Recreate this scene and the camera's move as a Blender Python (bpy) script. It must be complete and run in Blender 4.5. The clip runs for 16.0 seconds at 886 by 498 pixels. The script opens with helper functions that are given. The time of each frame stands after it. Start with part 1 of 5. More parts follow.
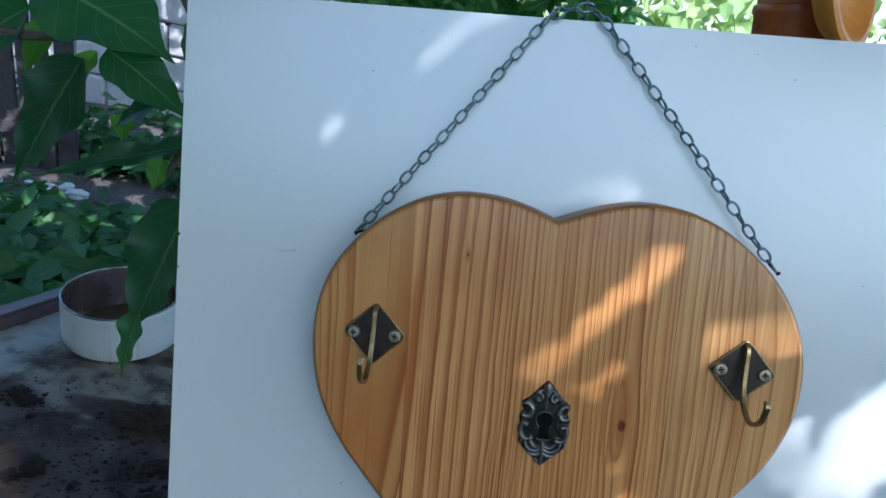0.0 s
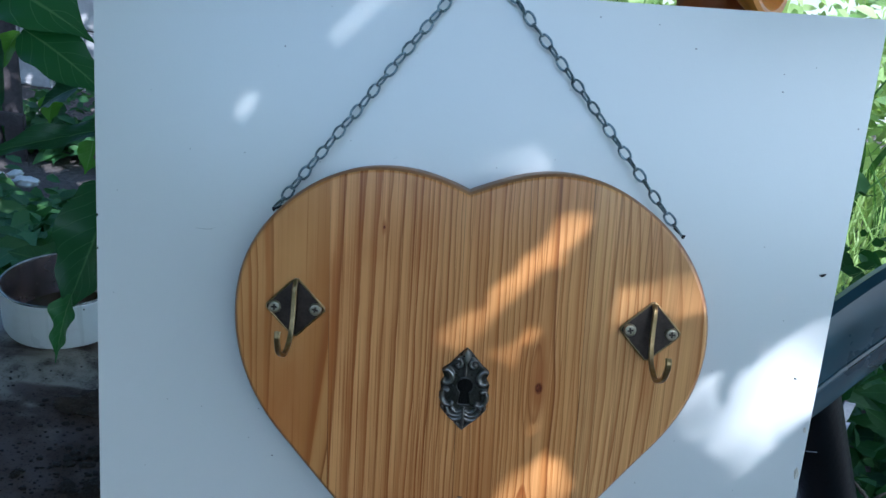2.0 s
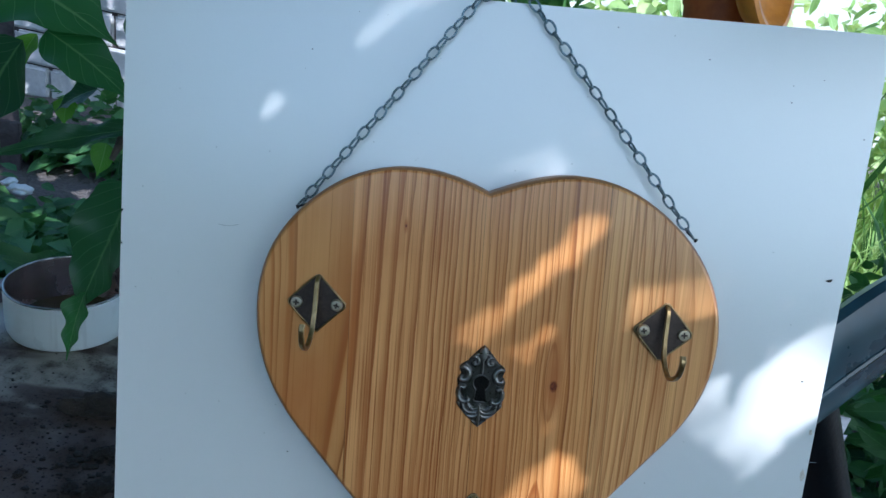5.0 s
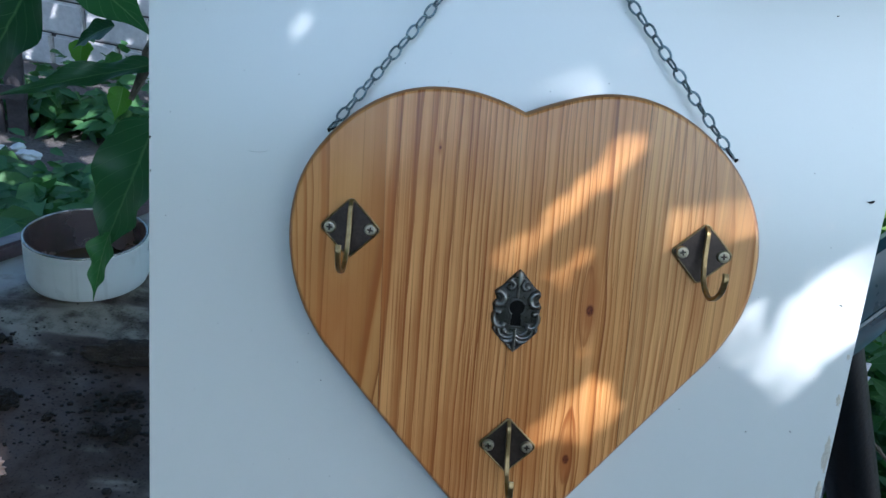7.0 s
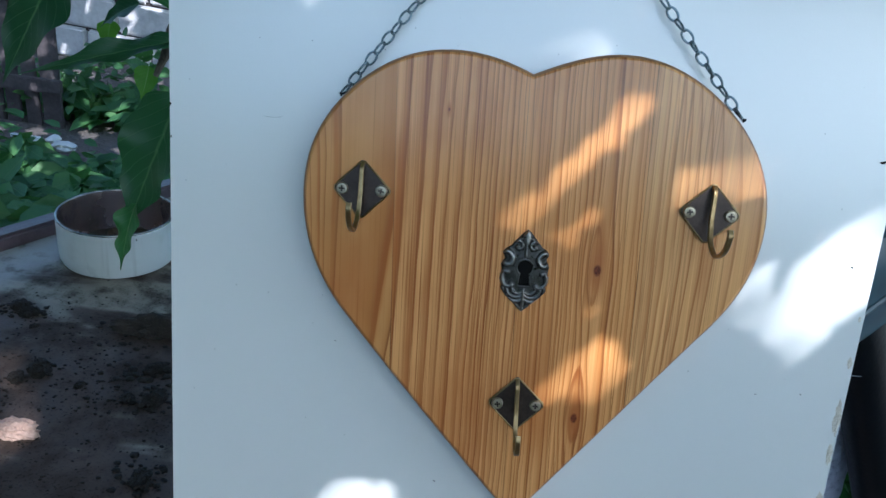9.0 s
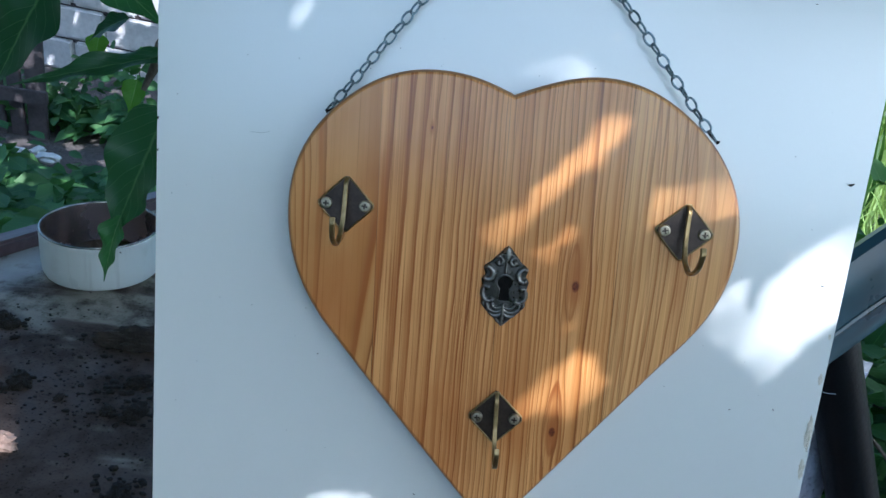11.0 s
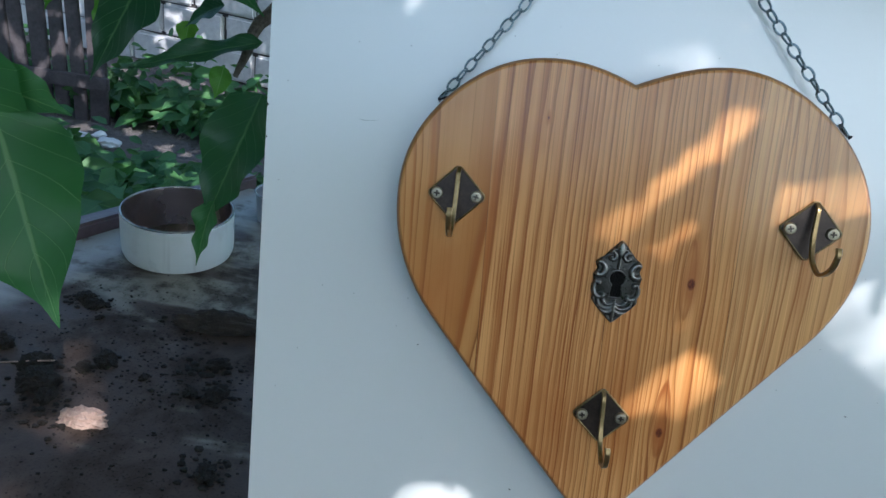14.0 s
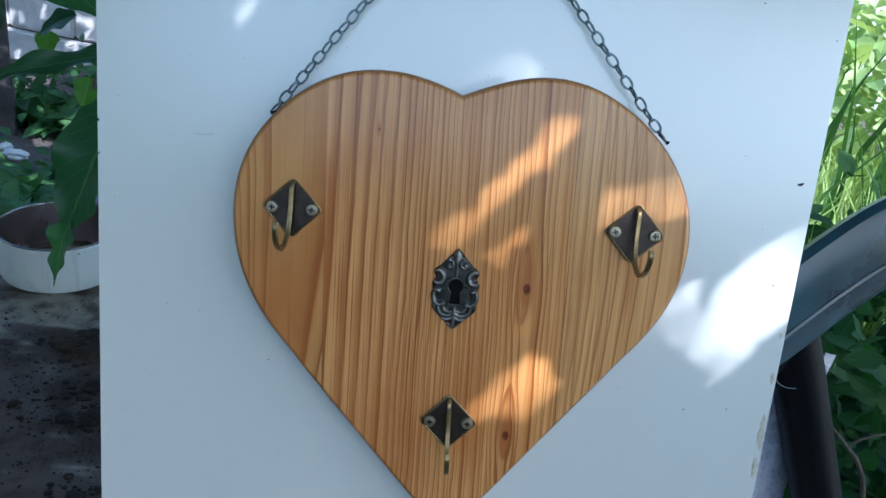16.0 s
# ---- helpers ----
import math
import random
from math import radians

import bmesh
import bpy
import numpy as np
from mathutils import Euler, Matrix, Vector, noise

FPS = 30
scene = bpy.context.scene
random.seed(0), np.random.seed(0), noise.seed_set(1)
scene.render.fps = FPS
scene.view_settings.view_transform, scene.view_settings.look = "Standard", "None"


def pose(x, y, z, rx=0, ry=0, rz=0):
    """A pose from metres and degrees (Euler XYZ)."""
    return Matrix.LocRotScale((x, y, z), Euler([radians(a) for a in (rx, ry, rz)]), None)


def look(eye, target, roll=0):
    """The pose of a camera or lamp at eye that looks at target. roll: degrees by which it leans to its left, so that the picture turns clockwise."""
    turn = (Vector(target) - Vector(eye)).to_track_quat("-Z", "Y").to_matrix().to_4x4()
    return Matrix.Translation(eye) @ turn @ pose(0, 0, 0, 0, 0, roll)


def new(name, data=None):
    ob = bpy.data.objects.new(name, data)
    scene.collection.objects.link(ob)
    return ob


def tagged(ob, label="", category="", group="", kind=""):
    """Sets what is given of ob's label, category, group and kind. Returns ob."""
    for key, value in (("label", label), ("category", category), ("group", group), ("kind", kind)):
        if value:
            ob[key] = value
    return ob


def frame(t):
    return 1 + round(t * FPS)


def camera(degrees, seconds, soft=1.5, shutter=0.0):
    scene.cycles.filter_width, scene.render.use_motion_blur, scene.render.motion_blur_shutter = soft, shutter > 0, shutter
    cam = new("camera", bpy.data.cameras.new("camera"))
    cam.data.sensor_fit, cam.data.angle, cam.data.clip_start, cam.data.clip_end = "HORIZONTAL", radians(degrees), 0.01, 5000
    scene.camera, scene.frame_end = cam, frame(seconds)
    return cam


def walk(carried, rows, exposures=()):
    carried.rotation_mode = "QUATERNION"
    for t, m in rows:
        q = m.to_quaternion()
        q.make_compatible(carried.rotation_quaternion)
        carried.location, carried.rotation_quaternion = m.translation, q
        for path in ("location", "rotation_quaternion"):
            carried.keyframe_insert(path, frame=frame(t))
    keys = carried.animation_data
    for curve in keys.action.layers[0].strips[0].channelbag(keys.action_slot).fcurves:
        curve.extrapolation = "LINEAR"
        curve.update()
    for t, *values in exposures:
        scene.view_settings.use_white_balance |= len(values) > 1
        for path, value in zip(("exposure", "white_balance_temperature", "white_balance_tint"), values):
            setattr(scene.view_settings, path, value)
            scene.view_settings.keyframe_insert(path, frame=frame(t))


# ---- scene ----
# The panel's own frame: x to the right along it, y into it, z up along it; it leans back and a little sideways.
UP = Vector((0.11081, -0.26202, 0.95868))
EX = (Vector((1, 0, 0)) - UP.x * UP).normalized()
EY = UP.cross(EX)
BOARD = Matrix.Translation((0, 0, 1.041)) @ Matrix((EX, EY, UP)).to_4x4()


def at(x, y, z):
    """A place of the panel's frame, in decimetres, in the world."""
    return BOARD @ Vector((x / 10, y / 10, z / 10))


# ---- camera: seconds, eye in the panel's frame, yaw to the left, pitch up, roll ----
cam = camera(67.0, 16.0)
ROWS = [
    (0, 0.0629, -0.3147, 0.0882, 4.108, -7.951, 4.546),
    (0.5, 0.0724, -0.3170, 0.0903, 2.909, -7.853, 4.061),
    (1, 0.0796, -0.3187, 0.0909, 2.029, -7.552, 3.900),
    (1.5, 0.0889, -0.3221, 0.0907, 1.892, -8.518, 3.163),
    (2, 0.0883, -0.3198, 0.0879, 1.238, -9.633, 3.310),
    (2.5, 0.0846, -0.3219, 0.0906, 1.232, -8.595, 3.763),
    (3, 0.0765, -0.3273, 0.0928, 1.754, -7.479, 3.732),
    (5.5, 0.0743, -0.3295, 0.0757, 0.285, -8.299, 4.299),
    (6, 0.0754, -0.3304, 0.0726, 0.828, -8.610, 3.418),
    (6.5, 0.0714, -0.3314, 0.0669, 1.034, -9.398, 3.504),
    (7, 0.0621, -0.3285, 0.0556, 0.892, -10.880, 3.829),
    (7.5, 0.0694, -0.3285, 0.0450, 0.233, -13.451, 2.574),
    (8, 0.0757, -0.3284, 0.0404, 0.420, -14.094, 2.421),
    (8.5, 0.0682, -0.3325, 0.0399, 3.179, -13.549, 3.361),
    (9, 0.0726, -0.3387, 0.0416, 3.243, -11.640, 3.365),
    (11.5, 0.0769, -0.3457, 0.0436, 1.987, -9.796, 4.293),
    (12, 0.0906, -0.3474, 0.0490, 1.728, -9.384, 3.637),
    (12.5, 0.0854, -0.3449, 0.0481, 1.808, -9.522, 3.597),
    (13, 0.0724, -0.3430, 0.0453, 3.759, -10.309, 4.057),
    (13.5, 0.0517, -0.3428, 0.0411, 4.845, -11.037, 4.330),
    (14, 0.0385, -0.3423, 0.0390, 5.492, -11.214, 4.973),
    (14.5, 0.0456, -0.3429, 0.0394, 5.067, -11.070, 5.084),
    (15, 0.0592, -0.3415, 0.0406, 3.869, -10.903, 4.768),
    (15.5, 0.0761, -0.3408, 0.0440, 2.443, -10.402, 4.520),
    (16, 0.0908, -0.3385, 0.0475, 0.423, -10.603, 3.972),
]


def aim(x, y, z, yaw, pitch, roll):
    a, b = radians(yaw), radians(pitch)
    way = Vector((-math.sin(a) * math.cos(b), math.cos(a) * math.cos(b), math.sin(b)))
    eye = Vector((x, y, z))
    return BOARD @ look(eye, eye + way, roll)


TINT = -3
EXPOSED = [(0, 1.38, 5140), (1.5, 1.34, 5060), (3, 1.26, 5070), (6, 1.47, 5180), (7.5, 1.53, 5260), (9, 1.57, 5300), (11.5, 1.58, 5210), (12.5, 1.54, 5150), (13.5, 1.53, 5410), (14, 1.52, 5570), (14.5, 1.53, 5510), (15.2, 1.57, 5350), (16, 1.56, 5220)]
walk(cam, [(t, aim(*row)) for t, *row in ROWS], [(t, stops, kelvin, TINT) for t, stops, kelvin in EXPOSED])

# ---- light ----
SUN = (BOARD.to_3x3() @ Vector((0.7, -1.0, 0.7))).normalized()
world = bpy.data.worlds.new("sky")
scene.world = world
world.use_nodes = True
wn = world.node_tree.nodes
sky = wn.new("ShaderNodeTexSky")
sky.sky_type, sky.sun_disc, sky.dust_density = "NISHITA", False, 2.5
sky.sun_elevation = math.asin(SUN.z)
sky.sun_rotation = math.atan2(SUN.x, SUN.y)
world.node_tree.links.new(sky.outputs[0], wn["Background"].inputs[0])
wn["Background"].inputs[1].default_value = 0.12
lamp = bpy.data.lights.new("sun", "SUN")
lamp.energy, lamp.angle, lamp.color = 3.1, radians(0.28), (1.0, 0.85, 0.82)
new("sun", lamp).matrix_basis = look((0, 0, 5), Vector((0, 0, 5)) - SUN)


# ---- materials ----
class Nodes:
    """A node material, written line by line."""

    def __init__(self, name, rough=0.5, metal=0.0, spec=0.5):
        self.mat = bpy.data.materials.new(name)
        self.mat.use_nodes = True
        self.tree = self.mat.node_tree
        self.bsdf = self.tree.nodes["Principled BSDF"]
        self.set(self.bsdf, "Roughness", rough)
        self.set(self.bsdf, "Metallic", metal)
        self.set(self.bsdf, "Specular IOR Level", spec)

    def set(self, node, key, value):
        sock = node.inputs[key]
        if isinstance(value, bpy.types.NodeSocket):
            self.tree.links.new(value, sock)
        else:
            if sock.type == "RGBA" and len(value) == 3:
                value = (*value, 1)
            sock.default_value = value

    def node(self, kind, out=0, props=(), **inputs):
        n = self.tree.nodes.new("ShaderNode" + kind)
        for key, value in dict(props).items():
            if key == "operation":
                n.operation = value
            elif key == "data_type":
                n.data_type = value
            elif key == "blend_type":
                n.blend_type = value
            elif key == "feature":
                n.feature = value
            elif key == "interpolation_type":
                n.interpolation_type = value
        for key, value in inputs.items():
            self.set(n, int(key[1:]) if key[0] == "i" and key[1:].isdigit() else key.replace("_", " "), value)
        return n.outputs[out]

    def math(self, op, a, b=0.0, c=0.0):
        return self.node("Math", 0, {"operation": op}, i0=a, i1=b, i2=c)

    def coord(self, which="Object"):
        n = self.tree.nodes.new("ShaderNodeTexCoord")
        return n.outputs[which]

    def scaled(self, v, scale):
        return self.node("Mapping", 0, i0=v, Scale=scale)

    def noise(self, v, scale, detail=4.0, rough=0.55, out=0, distortion=0.0):
        return self.node("TexNoise", out, Vector=v, Scale=scale, Detail=detail, Roughness=rough, Distortion=distortion)

    def ramp(self, fac, stops):
        n = self.tree.nodes.new("ShaderNodeValToRGB")
        self.set(n, "Fac", fac)
        els = n.color_ramp.elements
        while len(els) < len(stops):
            els.new(0.5)
        for e, (p, c) in zip(els, stops):
            e.position = p
            e.color = (*c, 1) if len(c) == 3 else c
        return n.outputs[0]

    def step(self, v, lo, hi):
        n = self.tree.nodes.new("ShaderNodeMapRange")
        n.interpolation_type = "SMOOTHSTEP"
        for key, val in (("Value", v), ("From Min", lo), ("From Max", hi)):
            self.set(n, key, val)
        return n.outputs[0]

    def mix(self, fac, a, b, blend="MIX"):
        n = self.tree.nodes.new("ShaderNodeMix")
        n.data_type, n.blend_type = "RGBA", blend
        self.set(n, 0, fac), self.set(n, 6, a), self.set(n, 7, b)
        return n.outputs[2]

    def rnd(self, island=False):
        if island:
            return self.tree.nodes.new("ShaderNodeNewGeometry").outputs["Random Per Island"]
        return self.tree.nodes.new("ShaderNodeObjectInfo").outputs["Random"]

    def bump(self, height, dist, strength=1.0):
        self.set(self.bsdf, "Normal", self.node("Bump", 0, Height=height, Distance=dist, Strength=strength))

    def color(self, c):
        self.set(self.bsdf, "Base Color", c)
        return self


def grainy(name, a, b, scale, rough=0.6, metal=0.0, bump=0.0005, fine=6.0, spec=0.5):
    """Two colours mottled at two scales, with fine relief."""
    m = Nodes(name, rough, metal, spec)
    v = m.coord()
    n1, n2 = m.noise(v, scale), m.noise(v, scale * fine)
    both = m.math("MULTIPLY_ADD", n2, 0.45, m.math("MULTIPLY", n1, 0.55))
    m.color(m.ramp(both, [(0.32, a), (0.68, b)]))
    m.set(m.bsdf, "Roughness", m.math("MULTIPLY_ADD", n2, 0.25, rough - 0.12))
    m.bump(n2, bump)
    return m.mat


def pine(name, seam, rings, bend, light, warm, dark, knots=(), flames=(), arcs=(), grain=1.0):
    """Lacquered pine board. seam: place of its left joint. rings: where each growth ring ends, in centimetres along x.
    bend: reference x and z, lean, fan, bow and bow's growth of the rings. A ring is pale, reddens slowly and stops at a sharp edge."""
    m = Nodes(name, 0.5, 0.0, 0.12)
    v = m.coord()
    sep = m.tree.nodes.new("ShaderNodeSeparateXYZ")
    m.set(sep, 0, v)
    x, z = sep.outputs[0], sep.outputs[2]
    xc, zc, lean, fan, bow, grow = bend
    dx0, dz0 = m.math("SUBTRACT", x, xc), m.math("SUBTRACT", z, zc)
    u = m.math("MULTIPLY_ADD", m.math("MULTIPLY_ADD", dx0, fan, lean), dz0, x)
    u = m.math("MULTIPLY_ADD", m.math("MULTIPLY_ADD", dx0, grow, bow), m.math("MULTIPLY", dz0, dz0), u)
    slow = m.noise(m.scaled(v, (26, 8, 9)), 1.0, 2.0)
    mid = m.noise(m.scaled(v, (120, 30, 26)), 1.0, 2.0)
    u = m.math("MULTIPLY_ADD", m.math("SUBTRACT", slow, 0.5), 0.0042, u)
    u = m.math("MULTIPLY_ADD", m.math("SUBTRACT", mid, 0.5), 0.0016, u)
    near = core = None
    for kx, kz, size in knots:
        dx = m.math("DIVIDE", m.math("SUBTRACT", x, kx), size)
        dz = m.math("DIVIDE", m.math("SUBTRACT", z, kz), size * 3.4)
        d = m.math("SQRT", m.math("ADD", m.math("MULTIPLY", dx, dx), m.math("MULTIPLY", dz, dz)))
        pull = m.math("EXPONENT", m.math("MULTIPLY", m.math("MULTIPLY", d, d), -0.3))
        u = m.math("MULTIPLY_ADD", m.math("MULTIPLY", dx, pull), -0.95 * size, u)
        near = d if near is None else m.math("MINIMUM", near, d)
        dz = m.math("MULTIPLY", dz, 2.2)
        d = m.math("SQRT", m.math("ADD", m.math("MULTIPLY", dx, dx), m.math("MULTIPLY", dz, dz)))
        core = d if core is None else m.math("MINIMUM", core, d)
    lo, hi = rings[0] / 100, rings[-1] / 100
    n = len(rings)
    along = m.math("DIVIDE", m.math("SUBTRACT", u, lo), hi - lo)
    phase = m.ramp(along, [((r / 100 - lo) / (hi - lo), (k / n,) * 3) for k, r in enumerate(rings)])
    phase = m.math("MULTIPLY", phase, float(n))
    saw, count = m.math("FRACT", phase), m.math("FLOOR", m.math("ADD", phase, 0.0001))
    own = m.node("TexWhiteNoise", 0, {}, Vector=m.node("CombineXYZ", 0, X=count, Y=seam * 900))
    tone = m.math("FRACT", m.math("MULTIPLY", own, 7.0))
    fibre = m.noise(m.scaled(v, (2600, 300, 55)), 1.0, 3.0)
    blotch = m.noise(m.scaled(v, (45, 40, 14)), 1.0, 3.0)
    streak = m.noise(m.scaled(v, (560, 60, 5)), 1.0, 3.0)
    hair = m.noise(m.scaled(v, (1500, 60, 9)), 1.0, 2.0)
    late = m.math("MULTIPLY", m.step(saw, 0.30, 0.90), m.math("SUBTRACT", 1.0, m.step(saw, 0.972, 1.0)))
    late = m.math("MULTIPLY", late, m.math("MULTIPLY_ADD", own, 0.50, 0.36))
    line = m.math("MULTIPLY", m.step(saw, 0.76, 0.93), m.math("SUBTRACT", 1.0, m.step(saw, 0.96, 1.0)))
    line = m.math("MULTIPLY", line, m.math("MULTIPLY_ADD", tone, 0.60, 0.14))
    c = m.mix(m.math("MULTIPLY", tone, 0.22), light, warm)
    c = m.mix(m.math("MULTIPLY", m.step(blotch, 0.40, 0.74), 0.40), c, warm)
    c = m.mix(late, c, warm)
    fine = m.math("MULTIPLY_ADD", m.math("SUBTRACT", hair, 0.5), 1.15, m.math("MULTIPLY", m.math("SUBTRACT", streak, 0.5), 1.2))
    fine = m.math("MULTIPLY", fine, grain)
    c = m.mix(m.step(fine, 0.02, 0.40), c, tuple(0.76 * k for k in warm))
    c = m.mix(m.math("MULTIPLY", m.step(fine, -0.02, -0.40), 0.75), c, tuple(min(1.0, 1.12 * k + 0.015) for k in light))
    for fx, fz, fw, fh, strength in flames:
        d = m.math("DIVIDE", m.math("SUBTRACT", u, fx), fw)
        e = m.math("DIVIDE", m.math("SUBTRACT", z, fz), fh)
        d = m.math("SQRT", m.math("ADD", m.math("MULTIPLY", d, d), m.math("MULTIPLY", e, e)))
        f = m.math("MULTIPLY", m.math("SUBTRACT", 1.0, m.step(d, 0.15, 1.0)), m.math("MULTIPLY_ADD", blotch, 0.7, strength - 0.35))
        c = m.mix(f, c, (0.40, 0.125, 0.026))
    for ax, az, aw, ah, strength in arcs:
        d = m.math("DIVIDE", m.math("MULTIPLY_ADD", m.math("SUBTRACT", mid, 0.5), 0.0024, m.math("SUBTRACT", x, ax)), aw)
        e = m.math("DIVIDE", m.math("SUBTRACT", z, az), ah)
        d = m.math("SQRT", m.math("ADD", m.math("MULTIPLY", d, d), m.math("MULTIPLY", e, e)))
        f = m.math("MULTIPLY", m.step(d, 0.66, 0.96), m.math("SUBTRACT", 1.0, m.step(d, 0.98, 1.06)))
        c = m.mix(m.math("MULTIPLY", f, strength), c, (0.30, 0.085, 0.018))
    c = m.mix(line, c, dark)
    joint = m.math("ABSOLUTE", m.math("MULTIPLY_ADD", z, 0.016, m.math("SUBTRACT", x, seam)))
    glue = m.math("MULTIPLY", m.math("SUBTRACT", 1.0, m.step(joint, 0.00012, 0.0005)), m.step(streak, 0.3, 0.62))
    c = m.mix(m.math("MULTIPLY", glue, 0.85), c, (0.07, 0.026, 0.010))
    if near is not None:
        c = m.mix(m.math("MULTIPLY", m.math("SUBTRACT", 1.0, m.step(near, 0.3, 1.5)), 0.62), c, (0.34, 0.088, 0.017))
        c = m.mix(m.math("SUBTRACT", 1.0, m.step(core, 0.30, 0.62)), c, m.ramp(m.noise(v, 900.0, 2.0), [(0.35, (0.10, 0.022, 0.010)), (0.7, (0.24, 0.06, 0.02))]))
    m.color(c)
    m.set(m.bsdf, "Roughness", m.math("MULTIPLY_ADD", fibre, 0.2, 0.42))
    m.set(m.bsdf, "Coat Weight", 0.9)
    m.set(m.bsdf, "Coat Roughness", 0.20)
    m.bump(m.math("ADD", m.math("MULTIPLY", late, 0.8), m.math("ADD", fibre, m.math("MULTIPLY", blotch, 2.0))), 0.00006)
    return m.mat


def leafy(name, dark, light, vein, rough=0.42, island=False, pairs=9.0):
    """A leaf with a pale midrib, side veins, its own tone, and light that comes through."""
    m = Nodes(name, rough, 0.0, 0.4)
    uv = m.tree.nodes.new("ShaderNodeUVMap").outputs[0]
    sep = m.tree.nodes.new("ShaderNodeSeparateXYZ")
    m.set(sep, 0, uv)
    across = m.math("ABSOLUTE", m.math("SUBTRACT", sep.outputs[0], 0.5))
    along = sep.outputs[1]
    rib = m.math("SUBTRACT", 1.0, m.step(across, 0.008, 0.03))
    saw = m.math("ABSOLUTE", m.math("SUBTRACT", m.math("FRACT", m.math("MULTIPLY", m.math("SUBTRACT", along, m.math("MULTIPLY", across, 0.55)), pairs)), 0.5))
    side = m.math("SUBTRACT", 1.0, m.step(saw, 0.004, 0.035))
    blot = m.noise(m.coord(), 18.0, 4.0)
    tone = m.math("MULTIPLY_ADD", m.rnd(island), 0.65, m.math("MULTIPLY", blot, 0.35))
    c = m.mix(tone, dark, light)
    c = m.mix(m.math("MULTIPLY", side, 0.55), c, vein)
    c = m.mix(m.math("MULTIPLY", rib, 0.8), c, vein)
    m.color(c)
    m.bump(m.math("SUBTRACT", m.math("MULTIPLY", blot, 0.5), m.math("ADD", side, rib)), 0.0002)
    out = m.tree.nodes["Material Output"]
    thin = m.tree.nodes.new("ShaderNodeBsdfTranslucent")
    m.set(thin, "Color", m.mix(0.5, c, (light[0] * 1.5, light[1] * 1.5, light[2] * 0.6)))
    both = m.tree.nodes.new("ShaderNodeMixShader")
    m.set(both, 0, 0.3)
    m.tree.links.new(m.bsdf.outputs[0], both.inputs[1])
    m.tree.links.new(thin.outputs[0], both.inputs[2])
    m.tree.links.new(both.outputs[0], out.inputs[0])
    return m.mat


PINE_EDGE = grainy("oiled_pine_edge", (0.22, 0.090, 0.032), (0.38, 0.18, 0.062), 60, 0.4, 0.0, 0.0003)
HONEY, SAP = (0.375, 0.116, 0.026), (0.715, 0.360, 0.124)
PINE = [
    pine("pine_a", -0.05, (-3.4, -2.8, -2.4, -2.0, -1.7, -1.2, -0.9, -0.1, 3.1, 4.2), (-0.001, 0.009, 0.0, -4.5, 0.4, 0.0), (0.60, 0.298, 0.096), (0.37, 0.122, 0.024), (0.17, 0.050, 0.011), (), ((0.008, -0.055, 0.020, 0.050, 0.58), (0.029, -0.04, 0.004, 0.08, 0.7), (-0.004, 0.02, 0.0022, 0.07, 0.55), (-0.013, 0.0, 0.0012, 0.06, 0.6)), (), 0.5),
    pine("pine_b", 0.0267, (1.6, 2.3, 3.25, 4.2, 4.95, 5.5, 6.2, 6.8, 7.1, 7.4, 7.6, 7.9, 8.2, 8.5, 8.75, 9.0, 9.3, 9.7), (0.06, 0.013, -0.018, 0.3, 0.0, 0.0), SAP, HONEY, (0.18, 0.050, 0.010), ((0.0525, 0.0425, 0.0011),), ((0.0300, -0.02, 0.0040, 0.10, 0.75), (0.0545, -0.02, 0.0025, 0.05, 0.40), (0.0640, -0.13, 0.030, 0.075, 0.42), (0.0850, -0.06, 0.004, 0.05, 0.3))),
    pine("pine_c", 0.0919, (8.6, 9.1, 9.5, 9.9, 10.05, 10.4, 10.6, 11.1, 11.35, 11.5, 11.8, 12.05, 12.4, 12.7, 13.0, 13.8, 14.1, 14.4, 14.9, 15.1, 15.4, 15.8), (0.12, 0.031, 0.020, 0.2, 0.0, 0.0), SAP, (0.45, 0.155, 0.034), (0.19, 0.058, 0.014), ((0.1332, -0.034, 0.0040), (0.1290, -0.116, 0.0036)), ((0.1040, -0.10, 0.014, 0.065, 0.55), (0.100, 0.02, 0.004, 0.06, 0.35), (0.1325, -0.016, 0.003, 0.02, 0.6)), ((0.1290, -0.122, 0.0050, 0.034, 0.75), (0.1292, -0.108, 0.0030, 0.022, 0.5), (0.1318, -0.032, 0.0030, 0.021, 0.45))),
    pine("pine_d", 0.1530, (14.9, 15.15, 15.35, 15.6, 16.1, 16.6, 17.0, 17.4, 17.9, 18.5, 19.1, 20.1, 21.2, 22.4), (0.153, -0.02, 0.004, 0.0, 0.0, 34.0), (0.74, 0.405, 0.152), (0.485, 0.200, 0.062), (0.31, 0.108, 0.026), (), ((0.186, -0.03, 0.005, 0.05, 0.3),)),
]


